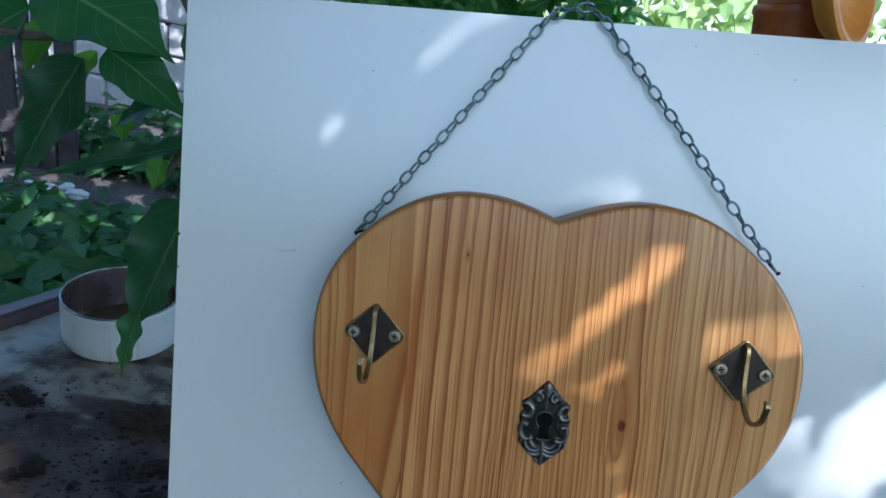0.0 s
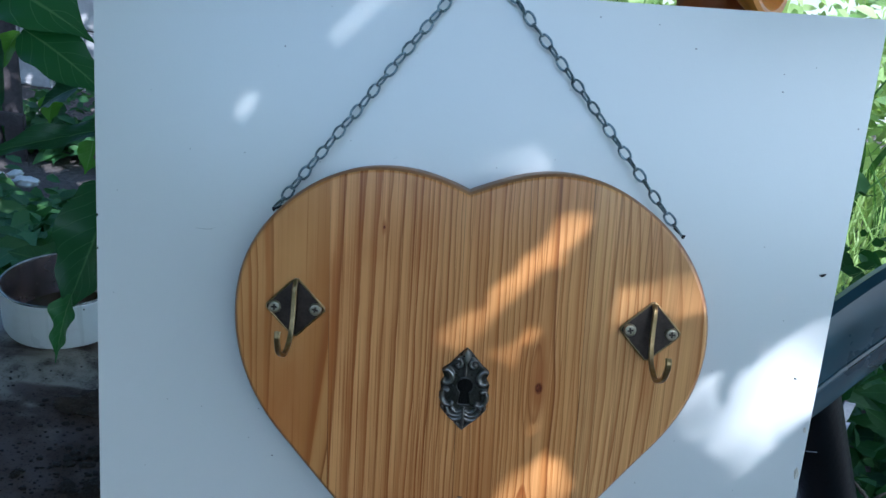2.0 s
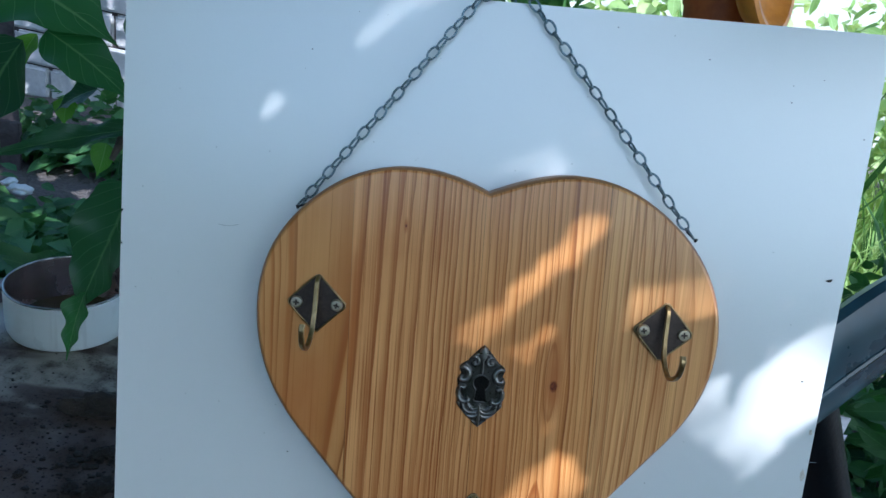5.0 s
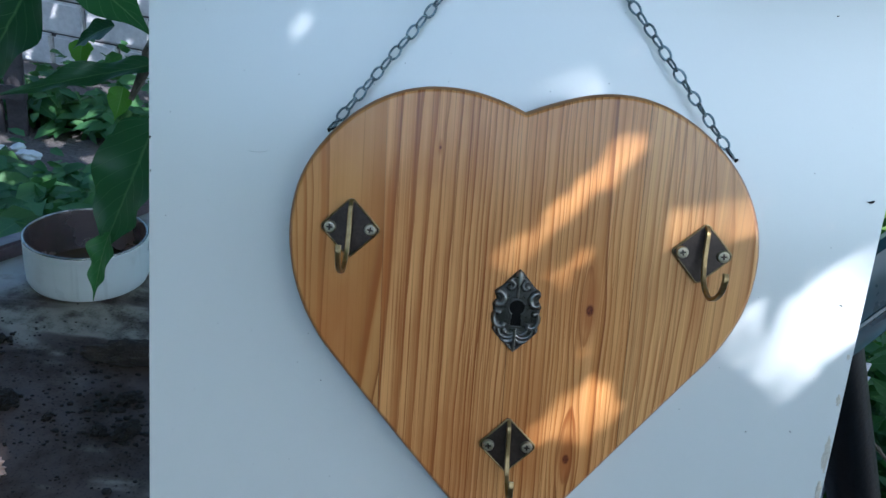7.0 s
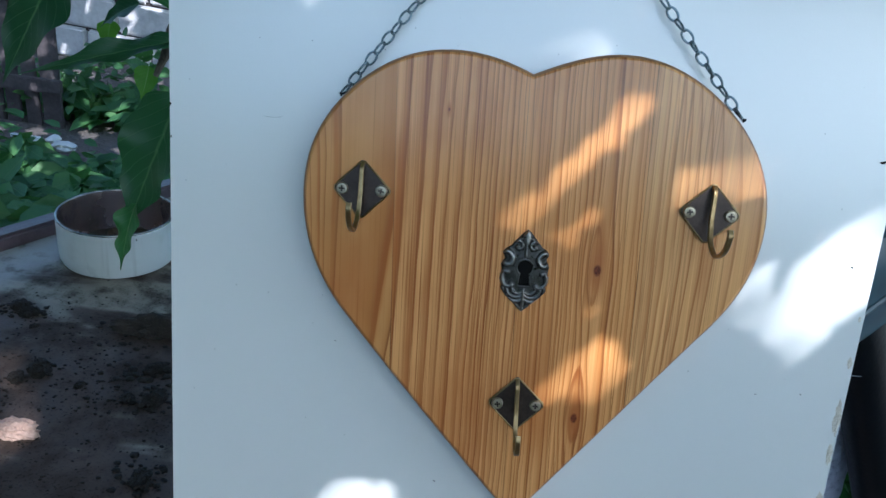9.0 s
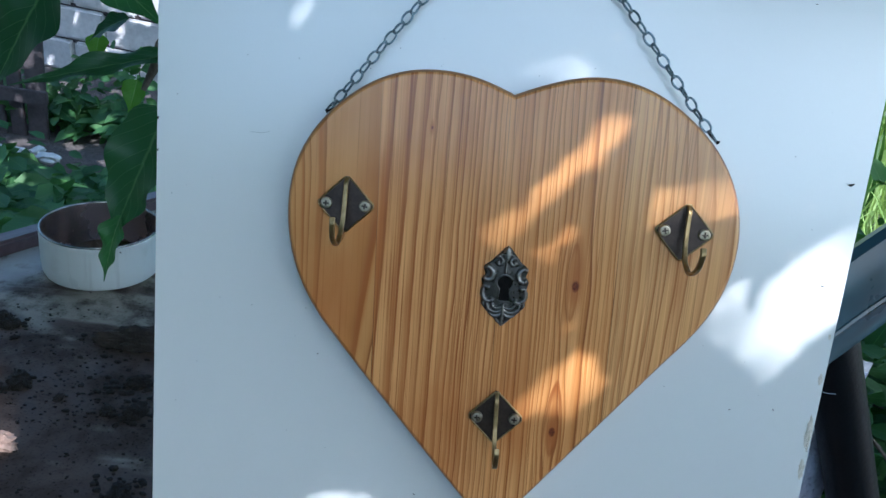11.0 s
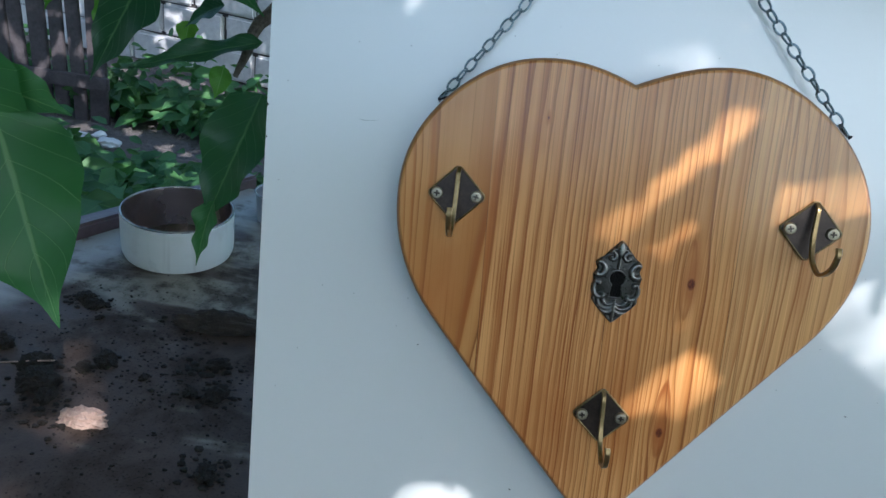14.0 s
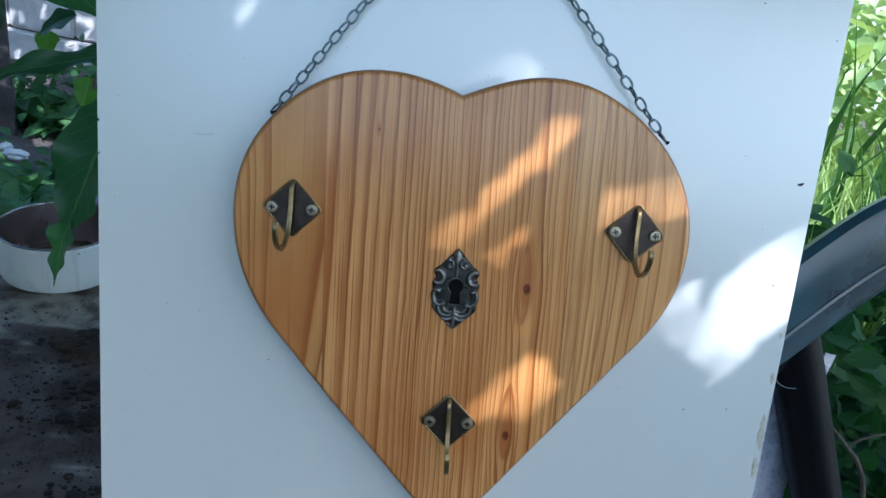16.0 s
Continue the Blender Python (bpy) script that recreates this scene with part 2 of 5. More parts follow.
def laminate():
    """A white laminated panel with specks, faint scuffs and a worn edge."""
    m = Nodes("white_laminate", 0.42, 0.0, 0.9)
    v = m.coord()
    cloud, fine = m.noise(v, 6.0, 1.0), m.noise(v, 900.0, 2.0)
    c = m.ramp(cloud, [(0.0, (0.732, 0.740, 0.722)), (1.0, (0.778, 0.785, 0.765))])
    for scale, size, seed in ((130.0, 0.020, 0.0), (60.0, 0.014, 3.7)):
        n = m.tree.nodes.new("ShaderNodeTexVoronoi")
        m.set(n, "Vector", m.node("Mapping", 0, i0=v, Location=(seed, seed, seed))), m.set(n, "Scale", scale)
        spot = m.math("SUBTRACT", 1.0, m.step(n.outputs["Distance"], size, size * 2.6))
        pick = m.step(m.noise(n.outputs["Position"], 310.0, 0.0), 0.52, 0.56)
        c = m.mix(m.math("MULTIPLY", m.math("MULTIPLY", spot, pick), 0.75), c, (0.10, 0.09, 0.08))
    m.color(c)
    m.set(m.bsdf, "Roughness", m.math("MULTIPLY_ADD", cloud, 0.04, 0.24))
    m.set(m.bsdf, "IOR", 1.7)
    m.bump(fine, 0.00003)
    return m.mat


WHITE = laminate()


def stained_enamel():
    """White enamel with grey drips that run down from the rim and faint dirt."""
    m = Nodes("white_enamel", 0.28, 0.0, 0.5)
    v = m.coord()
    drip = m.noise(m.scaled(v, (90, 90, 4)), 1.0, 3.0)
    dirt = m.noise(v, 35.0, 3.0)
    c = m.mix(m.math("MULTIPLY", m.step(drip, 0.52, 0.72), 0.35), (0.70, 0.725, 0.715), (0.40, 0.41, 0.39))
    c = m.mix(m.math("MULTIPLY", m.step(dirt, 0.55, 0.8), 0.25), c, (0.40, 0.38, 0.33))
    m.color(c)
    m.set(m.bsdf, "Roughness", m.math("MULTIPLY_ADD", dirt, 0.2, 0.2))
    return m.mat


CHIPBOARD = grainy("worn_chipboard_edge", (0.46, 0.41, 0.32), (0.68, 0.65, 0.58), 160, 0.8)
BRONZE = grainy("dark_bronze", (0.035, 0.026, 0.022), (0.085, 0.062, 0.05), 90, 0.40, 0.75, 0.0001)
BRASS = grainy("aged_brass", (0.20, 0.135, 0.06), (0.40, 0.29, 0.14), 160, 0.34, 0.95, 0.0001)
SCREW = grainy("brassy_screw", (0.30, 0.26, 0.18), (0.52, 0.46, 0.34), 300, 0.38, 0.9, 0.0001)


def cast_pewter():
    """Dark in the hollows, rubbed bright on the raised relief."""
    m = Nodes("dark_pewter", 0.3, 0.9, 0.5)
    v = m.coord()
    sep = m.tree.nodes.new("ShaderNodeSeparateXYZ")
    m.set(sep, 0, v)
    n = m.noise(v, 700.0, 3.0)
    high = m.math("MULTIPLY_ADD", n, 0.0009, m.math("MULTIPLY", sep.outputs[1], -1.0))
    m.color(m.mix(m.step(high, 0.0010, 0.0042), (0.060, 0.055, 0.050), (0.34, 0.325, 0.30)))
    m.set(m.bsdf, "Roughness", m.math("MULTIPLY_ADD", n, 0.2, 0.2))
    m.bump(n, 0.00008)
    return m.mat


PEWTER = cast_pewter()
PEWTER_LIGHT = grainy("worn_pewter", (0.10, 0.098, 0.095), (0.34, 0.33, 0.32), 300, 0.18, 0.9, 0.0001)
BLACK_HOLE = grainy("keyhole_black", (0.004, 0.004, 0.004), (0.010, 0.009, 0.008), 200, 0.9, 0.0, 0.0005, 6.0, 0.1)
CHAIN_METAL = grainy("blackened_chain_metal", (0.050, 0.075, 0.090), (0.34, 0.43, 0.48), 420, 0.28, 0.85, 0.0001)
ENAMEL = stained_enamel()
GREY_ENAMEL = grainy("grey_enamel", (0.22, 0.23, 0.25), (0.34, 0.35, 0.37), 40, 0.35)
INSIDE = grainy("stained_pot_inside", (0.28, 0.220, 0.208), (0.45, 0.370, 0.350), 6, 0.26, 0.85, 0.0001, 2)


def dirty_table():
    """Grey weathered board with wiped pale swaths under patches of trodden-in soil; sky sheen is painted along the
    plank side.
    """
    m = Nodes("grey_weathered_table", 0.6, 0.0, 0.2)
    v = m.coord()
    wide, mid, fine = m.noise(v, 8.0, 4.0, 0.55, 0, 0.6), m.noise(v, 40.0, 5.0, 0.6), m.noise(v, 420.0, 3.0)
    sep = m.tree.nodes.new("ShaderNodeSeparateXYZ")
    m.set(sep, 0, v)
    wipe = m.noise(m.scaled(v, (6, 22, 1)), 1.0, 3.0, 0.5, 0, 0.8)
    wipe = m.math("MULTIPLY", wipe, m.math("MULTIPLY_ADD", m.step(sep.outputs[1], 0.16, 0.30), 0.35, 0.75))
    # bare: pale grey towards the plank, the sky's sheen put into the colour
    off = m.math("MULTIPLY_ADD", sep.outputs[1], -0.4446, m.math("MULTIPLY", sep.outputs[0], 0.8957))
    bare = m.math("MULTIPLY", m.math("SUBTRACT", 1.0, m.step(m.math("MULTIPLY_ADD", wide, 0.10, off), -0.475, -0.395)), m.step(mid, 0.26, 0.52))
    c = m.ramp(mid, [(0.3, (0.044, 0.030, 0.024)), (0.7, (0.088, 0.062, 0.050))])
    c = m.mix(m.math("MULTIPLY", m.step(wipe, 0.44, 0.62), 0.9), c, (0.25, 0.225, 0.185))
    c = m.mix(m.math("MULTIPLY", bare, 0.8), c, (0.36, 0.352, 0.335))
    dirt = m.math("ADD", m.math("MULTIPLY", wide, 0.6), m.math("MULTIPLY", mid, 0.4))
    dirt = m.math("MULTIPLY_ADD", bare, -0.14, dirt)
    c = m.mix(m.math("MULTIPLY", m.step(dirt, 0.46, 0.60), 0.85), c, (0.030, 0.020, 0.015))
    c = m.mix(m.math("MULTIPLY", m.step(fine, 0.56, 0.66), m.step(dirt, 0.40, 0.60)), c, (0.010, 0.008, 0.006))
    m.color(c)
    m.set(m.bsdf, "Roughness", m.math("MULTIPLY_ADD", m.step(dirt, 0.44, 0.60), 0.35, 0.45))
    m.set(m.bsdf, "Specular IOR Level", m.math("MULTIPLY_ADD", bare, 0.5, 0.2))
    m.bump(m.math("ADD", m.math("MULTIPLY", mid, 0.6), m.math("MULTIPLY", fine, 0.4)), 0.0008)
    return m.mat


TABLE = dirty_table()
PLANK = grainy("brown_painted_plank", (0.085, 0.062, 0.068), (0.145, 0.105, 0.115), 18, 0.45, 0.0, 0.001)
SOIL = grainy("dry_soil", (0.006, 0.004, 0.003), (0.024, 0.016, 0.010), 120, 0.95, 0.0, 0.003)
EARTH = grainy("garden_earth", (0.060, 0.052, 0.050), (0.150, 0.130, 0.125), 3.0, 0.95, 0.0, 0.02, 16)
FENCE = grainy("weathered_fence_wood", (0.036, 0.030, 0.034), (0.100, 0.084, 0.090), 12, 0.85, 0.0, 0.002)
PLASTER = grainy("whitewashed_block", (0.50, 0.49, 0.51), (0.75, 0.74, 0.76), 6, 0.85, 0.0, 0.004)
# Pale colour of the added slab that brightens the hedge's gaps.
BACKDROP = grainy("pale_backdrop", (0.46, 0.49, 0.44), (0.66, 0.68, 0.62), 2.0, 0.9, 0.0, 0.004)
CHARRED = grainy("black_brown_bark", (0.010, 0.008, 0.006), (0.05, 0.038, 0.030), 70, 0.9, 0.0, 0.002)
BARK = grainy("tree_bark", (0.05, 0.04, 0.03), (0.15, 0.12, 0.09), 40, 0.9, 0.0, 0.003)
GLAZE = grainy("amber_glazed_clay", (0.58, 0.20, 0.022), (0.78, 0.32, 0.045), 24, 0.38, 0.0, 0.0004)
CLAY = grainy("brown_clay", (0.26, 0.055, 0.012), (0.44, 0.120, 0.024), 24, 0.36, 0.0, 0.0004)
# The teal mottle paints blotches of sheen onto the blue-black vinyl.
VINYL = grainy("sheen_mottled_vinyl", (0.006, 0.016, 0.027), (0.040, 0.095, 0.128), 7, 0.30, 0.0, 0.0002, 2.5)
STEEL = grainy("black_steel", (0.0018, 0.0025, 0.0038), (0.004, 0.006, 0.009), 40, 0.42, 0.0, 0.0003, 6.0, 0.25)
TAG = grainy("dull_grey_plastic", (0.14, 0.16, 0.19), (0.26, 0.29, 0.33), 60, 0.5)
PAPER = grainy("white_scrap", (0.55, 0.56, 0.58), (0.72, 0.73, 0.74), 20, 0.6)
FOIL = grainy("cloudy_plastic_sheet", (0.34, 0.35, 0.46), (0.68, 0.70, 0.80), 30, 0.3, 0.0, 0.002)
PINK = grainy("pale_pink_clay", (0.24, 0.15, 0.12), (0.50, 0.35, 0.28), 60, 0.85, 0.0, 0.002)
# One walnut leaf twice: LEAF for shaded leaves, LEAF_LIT with skylight in its green.
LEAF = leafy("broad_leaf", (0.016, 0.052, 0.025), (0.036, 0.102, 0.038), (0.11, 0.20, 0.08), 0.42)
LEAF_LIT = leafy("lit_broad_leaf", (0.030, 0.105, 0.032), (0.055, 0.165, 0.045), (0.15, 0.28, 0.10), 0.42, False, 7.0)
LEAF_FRESH = leafy("fresh_leaf", (0.07, 0.20, 0.02), (0.14, 0.30, 0.04), (0.2, 0.36, 0.1))
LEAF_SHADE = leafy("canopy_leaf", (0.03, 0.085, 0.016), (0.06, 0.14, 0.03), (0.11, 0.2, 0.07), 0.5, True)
LEAF_DARK = leafy("shrub_leaf", (0.014, 0.046, 0.015), (0.050, 0.135, 0.034), (0.07, 0.15, 0.05), 0.7, True, 6.0)
LEAF_LOW = leafy("garden_plant_leaf", (0.024, 0.080, 0.031), (0.095, 0.215, 0.068), (0.10, 0.2, 0.07), 0.5, True, 6.0)
# Hedge and grass are paler than leaves: sun glare is put into their colours.
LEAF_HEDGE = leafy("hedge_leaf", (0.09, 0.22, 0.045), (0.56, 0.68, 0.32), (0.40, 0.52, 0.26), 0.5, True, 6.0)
LEAF_BUSH = leafy("bush_leaf", (0.030, 0.120, 0.030), (0.140, 0.310, 0.075), (0.16, 0.30, 0.10), 0.45, True, 6.0)
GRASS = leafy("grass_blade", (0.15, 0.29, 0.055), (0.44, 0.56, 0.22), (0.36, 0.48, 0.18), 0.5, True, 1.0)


# ---- building helpers ----
def mesh_of(name, bm, material, smooth=True):
    bmesh.ops.recalc_face_normals(bm, faces=bm.faces[:])
    me = bpy.data.meshes.new(name)
    bm.to_mesh(me)
    bm.free()
    me.materials.append(material)
    if smooth:
        for p in me.polygons:
            p.use_smooth = True
    return me


def sharp(me, degrees=35):
    me.set_sharp_from_angle(angle=radians(degrees))
    return me


def part(name, bm, material, parent, label="", m=None, smooth=True):
    me = bm if isinstance(bm, bpy.types.Mesh) else sharp(mesh_of(name, bm, material, smooth))
    ob = new(name, me)
    ob.parent = parent
    if m is not None:
        ob.matrix_basis = m
    return tagged(ob, label)


def thing(name, m, label, category, group="", kind=""):
    ob = new(name)
    ob.empty_display_size = 0.02
    ob.matrix_basis = m
    return tagged(ob, label, category, group, kind)


def solo(name, bm, material, m, label, category, group="", kind="", smooth=True):
    me = bm if isinstance(bm, bpy.types.Mesh) else sharp(mesh_of(name, bm, material, smooth))
    ob = new(name, me)
    ob.matrix_basis = m
    return tagged(ob, label, category, group, kind)


def box(bm, x0, y0, z0, x1, y1, z1, bevel=0.0):
    m = Matrix.LocRotScale(((x0 + x1) / 2, (y0 + y1) / 2, (z0 + z1) / 2), None, (x1 - x0, y1 - y0, z1 - z0))
    made = bmesh.ops.create_cube(bm, size=1, matrix=m)["verts"]
    if bevel:
        edges = list({e for v in made for e in v.link_edges})
        bmesh.ops.bevel(bm, geom=edges, offset=bevel, segments=2, affect="EDGES")
    return bm


def tube(bm, points, radii, sides=8, closed=False, flat=1.0):
    """A round or flattened rod along points."""
    pts = [Vector(p) for p in points]
    n = len(pts)
    radii = radii if isinstance(radii, (list, tuple)) else [radii] * n
    rings, last = [], None
    for i, p in enumerate(pts):
        a, b = (pts[i - 1], pts[(i + 1) % n]) if closed else (pts[max(i - 1, 0)], pts[min(i + 1, n - 1)])
        d = (b - a).normalized()
        if last is None:
            last = Vector((0, 1, 0)) if abs(d.y) < 0.9 else Vector((1, 0, 0))
        side = (last - last.dot(d) * d).normalized()
        last = side
        up = d.cross(side)
        rings.append([bm.verts.new(p + radii[i] * (math.cos(k * math.tau / sides) * side * flat + math.sin(k * math.tau / sides) * up)) for k in range(sides)])
    for i in range(n if closed else n - 1):
        r0, r1 = rings[i], rings[(i + 1) % n]
        for k in range(sides):
            bm.faces.new((r0[k], r0[(k + 1) % sides], r1[(k + 1) % sides], r1[k]))
    if not closed:
        bm.faces.new(rings[0][::-1]), bm.faces.new(rings[-1])
    return bm


def lathe(bm, profile, sides=48):
    rings = []
    for r, z in profile:
        if r < 1e-6:
            rings.append([bm.verts.new((0, 0, z))])
        else:
            rings.append([bm.verts.new((r * math.cos(k * math.tau / sides), r * math.sin(k * math.tau / sides), z)) for k in range(sides)])
    for a, b in zip(rings, rings[1:]):
        for k in range(sides):
            q = (k + 1) % sides
            if len(a) == 1:
                bm.faces.new((a[0], b[k], b[q]))
            elif len(b) == 1:
                bm.faces.new((a[k], a[q], b[0]))
            else:
                bm.faces.new((a[k], a[q], b[q], b[k]))
    return bm


def smooth_line(points, steps=8):
    """A Catmull-Rom line through points."""
    p = [Vector(q) for q in points]
    p = [2 * p[0] - p[1], *p, 2 * p[-1] - p[-2]]
    out = []
    for i in range(1, len(p) - 2):
        for k in range(steps):
            t = k / steps
            a, b, c, d = p[i - 1 : i + 3]
            out.append(0.5 * (2 * b + (c - a) * t + (2 * a - 5 * b + 4 * c - d) * t * t + (3 * b - a - 3 * c + d) * t**3))
    return [*out, p[-2]]


def bezier(points, steps=14):
    """A chain of cubic arcs: knot, handle, handle, knot, ..."""
    p = [Vector(q) for q in points]
    out = []
    for i in range(0, len(p) - 1, 3):
        a, b, c, d = p[i : i + 4]
        out += [a * (1 - t) ** 3 + 3 * b * t * (1 - t) ** 2 + 3 * c * t * t * (1 - t) + d * t**3 for t in (k / steps for k in range(steps))]
    return out


def leaf_bm(length, width, droop=0.15, fold=0.25, wave=0.04, seed=0, rows=24, cols=10):
    """One leaf along +y with its face up +z, thin, with a folded, wavy, uneven blade and a pointed tip."""
    rnd = random.Random(seed)
    ph = [rnd.uniform(0, 6.28) for _ in range(6)]
    bm = bmesh.new()
    uv = bm.loops.layers.uv.new("UVMap")
    grid = []
    for i in range(rows + 1):
        t = i / rows
        w = width / 2 * (math.sin(math.pi * t**0.66) ** 0.85 if 0 < t < 1 else 0.0) * (1 - 0.3 * t) * (1 - 0.6 * min(1, max(0, (t - 0.68) / 0.22))) + 0.0003
        line = []
        for j in range(cols + 1):
            s = j / cols * 2 - 1
            edge = 1 + 0.09 * math.copysign(1, s) * math.sin(3 * t + ph[3]) + 0.045 * math.sin(15 * t + ph[4] + 2 * s) + 0.025 * math.sin(31 * t + ph[5] + 3 * s)
            ripple = wave * length * (math.sin(5 * t * 3.1 + ph[0] + s) * abs(s) ** 1.5 + 0.4 * math.sin(11 * t + ph[1] + 2 * s) * abs(s) ** 2)
            z = -droop * length * t * t + fold * w * abs(s) ** 1.4 + ripple * (w / (width / 2))
            bulge = 0.012 * length * abs(math.sin(7 * math.pi * (t - 0.25 * abs(s)))) * (1 - s * s) * (w / (width / 2))
            x = s * w * (edge if abs(s) > 0 else 1) + 0.05 * length * math.sin(2.2 * t + ph[2])
            line.append((bm.verts.new((x, t * length * (1 - 0.2 * abs(droop) * t), z + bulge)), (0.5 + s / 2, t)))
        grid.append(line)
    for i in range(rows):
        for j in range(cols):
            q = [grid[i][j], grid[i][j + 1], grid[i + 1][j + 1], grid[i + 1][j]]
            f = bm.faces.new([v for v, _ in q])
            for loop, (_, c) in zip(f.loops, q):
                loop[uv].uv = c
    return bm


def facing(base, tip, normal, roll=0.0):
    """The pose of a leaf from base to tip whose face looks along normal."""
    y = (tip - base).normalized()
    x = y.cross(normal).normalized()
    z = x.cross(y)
    return Matrix.Translation(base) @ Matrix((x, y, z)).transposed().to_4x4() @ pose(0, 0, 0, 0, roll, 0)


def scatter(name, place, way, face, length, width, material, cup=0.12):
    """One mesh of many small folded leaves: arrays of places, directions, facings, lengths and widths."""
    n = len(place)
    y = way / np.linalg.norm(way, axis=1, keepdims=True)
    x = np.cross(y, face)
    x /= np.linalg.norm(x, axis=1, keepdims=True) + 1e-9
    z = np.cross(x, y)
    shape = np.array([(0, 0, 0), (-0.42, 0.28, 1), (0.42, 0.28, 1), (0, 0.38, -0.3), (-0.36, 0.66, 0.6), (0.36, 0.66, 0.6), (0, 0.72, -0.5), (0, 1, -1)])
    L, W = length[:, None, None], width[:, None, None]
    co = place[:, None] + x[:, None] * (shape[None, :, 0:1] * W) + y[:, None] * (shape[None, :, 1:2] * L) + z[:, None] * (shape[None, :, 2:3] * cup * W)
    tris = np.array([(0, 3, 1), (0, 2, 3), (1, 3, 4), (3, 2, 5), (3, 6, 4), (3, 5, 6), (4, 6, 7), (6, 5, 7)])
    faces = (np.arange(n)[:, None, None] * 8 + tris[None]).reshape(-1, 3)
    me = bpy.data.meshes.new(name)
    me.from_pydata(co.reshape(-1, 3).tolist(), [], faces.tolist())
    uv = me.uv_layers.new(name="UVMap")
    flat = np.stack([shape[:, 0] + 0.5, shape[:, 1]], 1)[tris.ravel()]
    uv.data.foreach_set("uv", np.tile(flat, (n, 1)).ravel())
    me.materials.append(material)
    me.polygons.foreach_set("use_smooth", np.ones(len(faces), bool))
    me.update()
    return me


def blades(name, place, height, width, lean, material, rng):
    """One mesh of many bent grass blades."""
    n = len(place)
    turn = rng.uniform(0, math.tau, n)
    side = np.stack([np.cos(turn), np.sin(turn), 0 * turn], 1)
    out = np.stack([-np.sin(turn), np.cos(turn), 0 * turn], 1) * lean[:, None]
    rows = []
    for t, w in ((0, 1.0), (0.4, 0.85), (0.75, 0.5), (1.0, 0.02)):
        mid = place + out * (height * t**2)[:, None] + np.array((0, 0, 1)) * (height * (t - 0.25 * np.abs(lean) * t**2))[:, None]
        for s in (-0.5, 0.5):
            rows.append(mid + side * (s * width * w)[:, None])
    co = np.stack(rows, 1)
    quads = np.array([(0, 1, 3, 2), (2, 3, 5, 4), (4, 5, 7, 6)])
    faces = (np.arange(n)[:, None, None] * 8 + quads[None]).reshape(-1, 4)
    me = bpy.data.meshes.new(name)
    me.from_pydata(co.reshape(-1, 3).tolist(), [], faces.tolist())
    me.uv_layers.new(name="UVMap")
    me.materials.append(material)
    me.update()
    return me


# ---- ground and table ----
def ground_sheet():
    bm = bmesh.new()
    bmesh.ops.create_grid(bm, x_segments=120, y_segments=120, size=1.0)
    for v in bm.verts:
        x, y = v.co.x, v.co.y
        v.co.x, v.co.y = 60 * x * abs(x) ** 1.6 + 3 * x, 60 * y * abs(y) ** 1.6 + 3 * y
        near = math.exp(-((v.co.x**2 + v.co.y**2) / 200))
        v.co.z = near * 0.06 * noise.noise(v.co * 1.7) + near * 0.025 * noise.noise(v.co * 7)
    return solo("ground", bm, EARTH, Matrix(), "bare brown garden earth, trodden and patchy", "ground", kind="structure")


ground_sheet()
TABLE_Z = 0.75


def table():
    t = thing("garden_table", pose(0, 0, 0), "weathered grey garden table strewn with soil", "table")
    bm = bmesh.new()
    plan = [(-0.945, -0.70), (0.42, -0.70), (0.42, 0.0), (0.27, 0.1), (0.27, 0.58), (-0.325, 0.58)]
    low, high = [[bm.verts.new((x, y, z)) for x, y in plan] for z in (TABLE_Z - 0.022, TABLE_Z)]
    bm.faces.new(low[::-1]), bm.faces.new(high)
    for k in range(6):
        bm.faces.new((low[k], low[(k + 1) % 6], high[(k + 1) % 6], high[k]))
    bmesh.ops.bevel(bm, geom=bm.edges[:], offset=0.003, segments=2, affect="EDGES")
    part("tabletop", bm, TABLE, t)
    for x, y in ((-0.80, -0.66), (0.33, -0.66), (0.19, 0.5), (-0.29, 0.5)):
        part("leg", box(bmesh.new(), x, y, 0, x + 0.05, y + 0.05, TABLE_Z - 0.022, 0.003), FENCE, t)
    return t


table()


def edging():
    """A brown plank that runs along the far side of the tabletop."""
    bm = box(bmesh.new(), -0.40, -0.002, -0.045, 0.40, 0.026, 0.016, 0.004)
    for v in bm.verts:
        v.co.z += 0.002 * noise.noise(v.co * 30)
    return solo("plank", bm, PLANK, pose(-0.495, 0.235, TABLE_Z, 0, 0, 63.6), "brown painted plank fixed along the table's side", "plank")


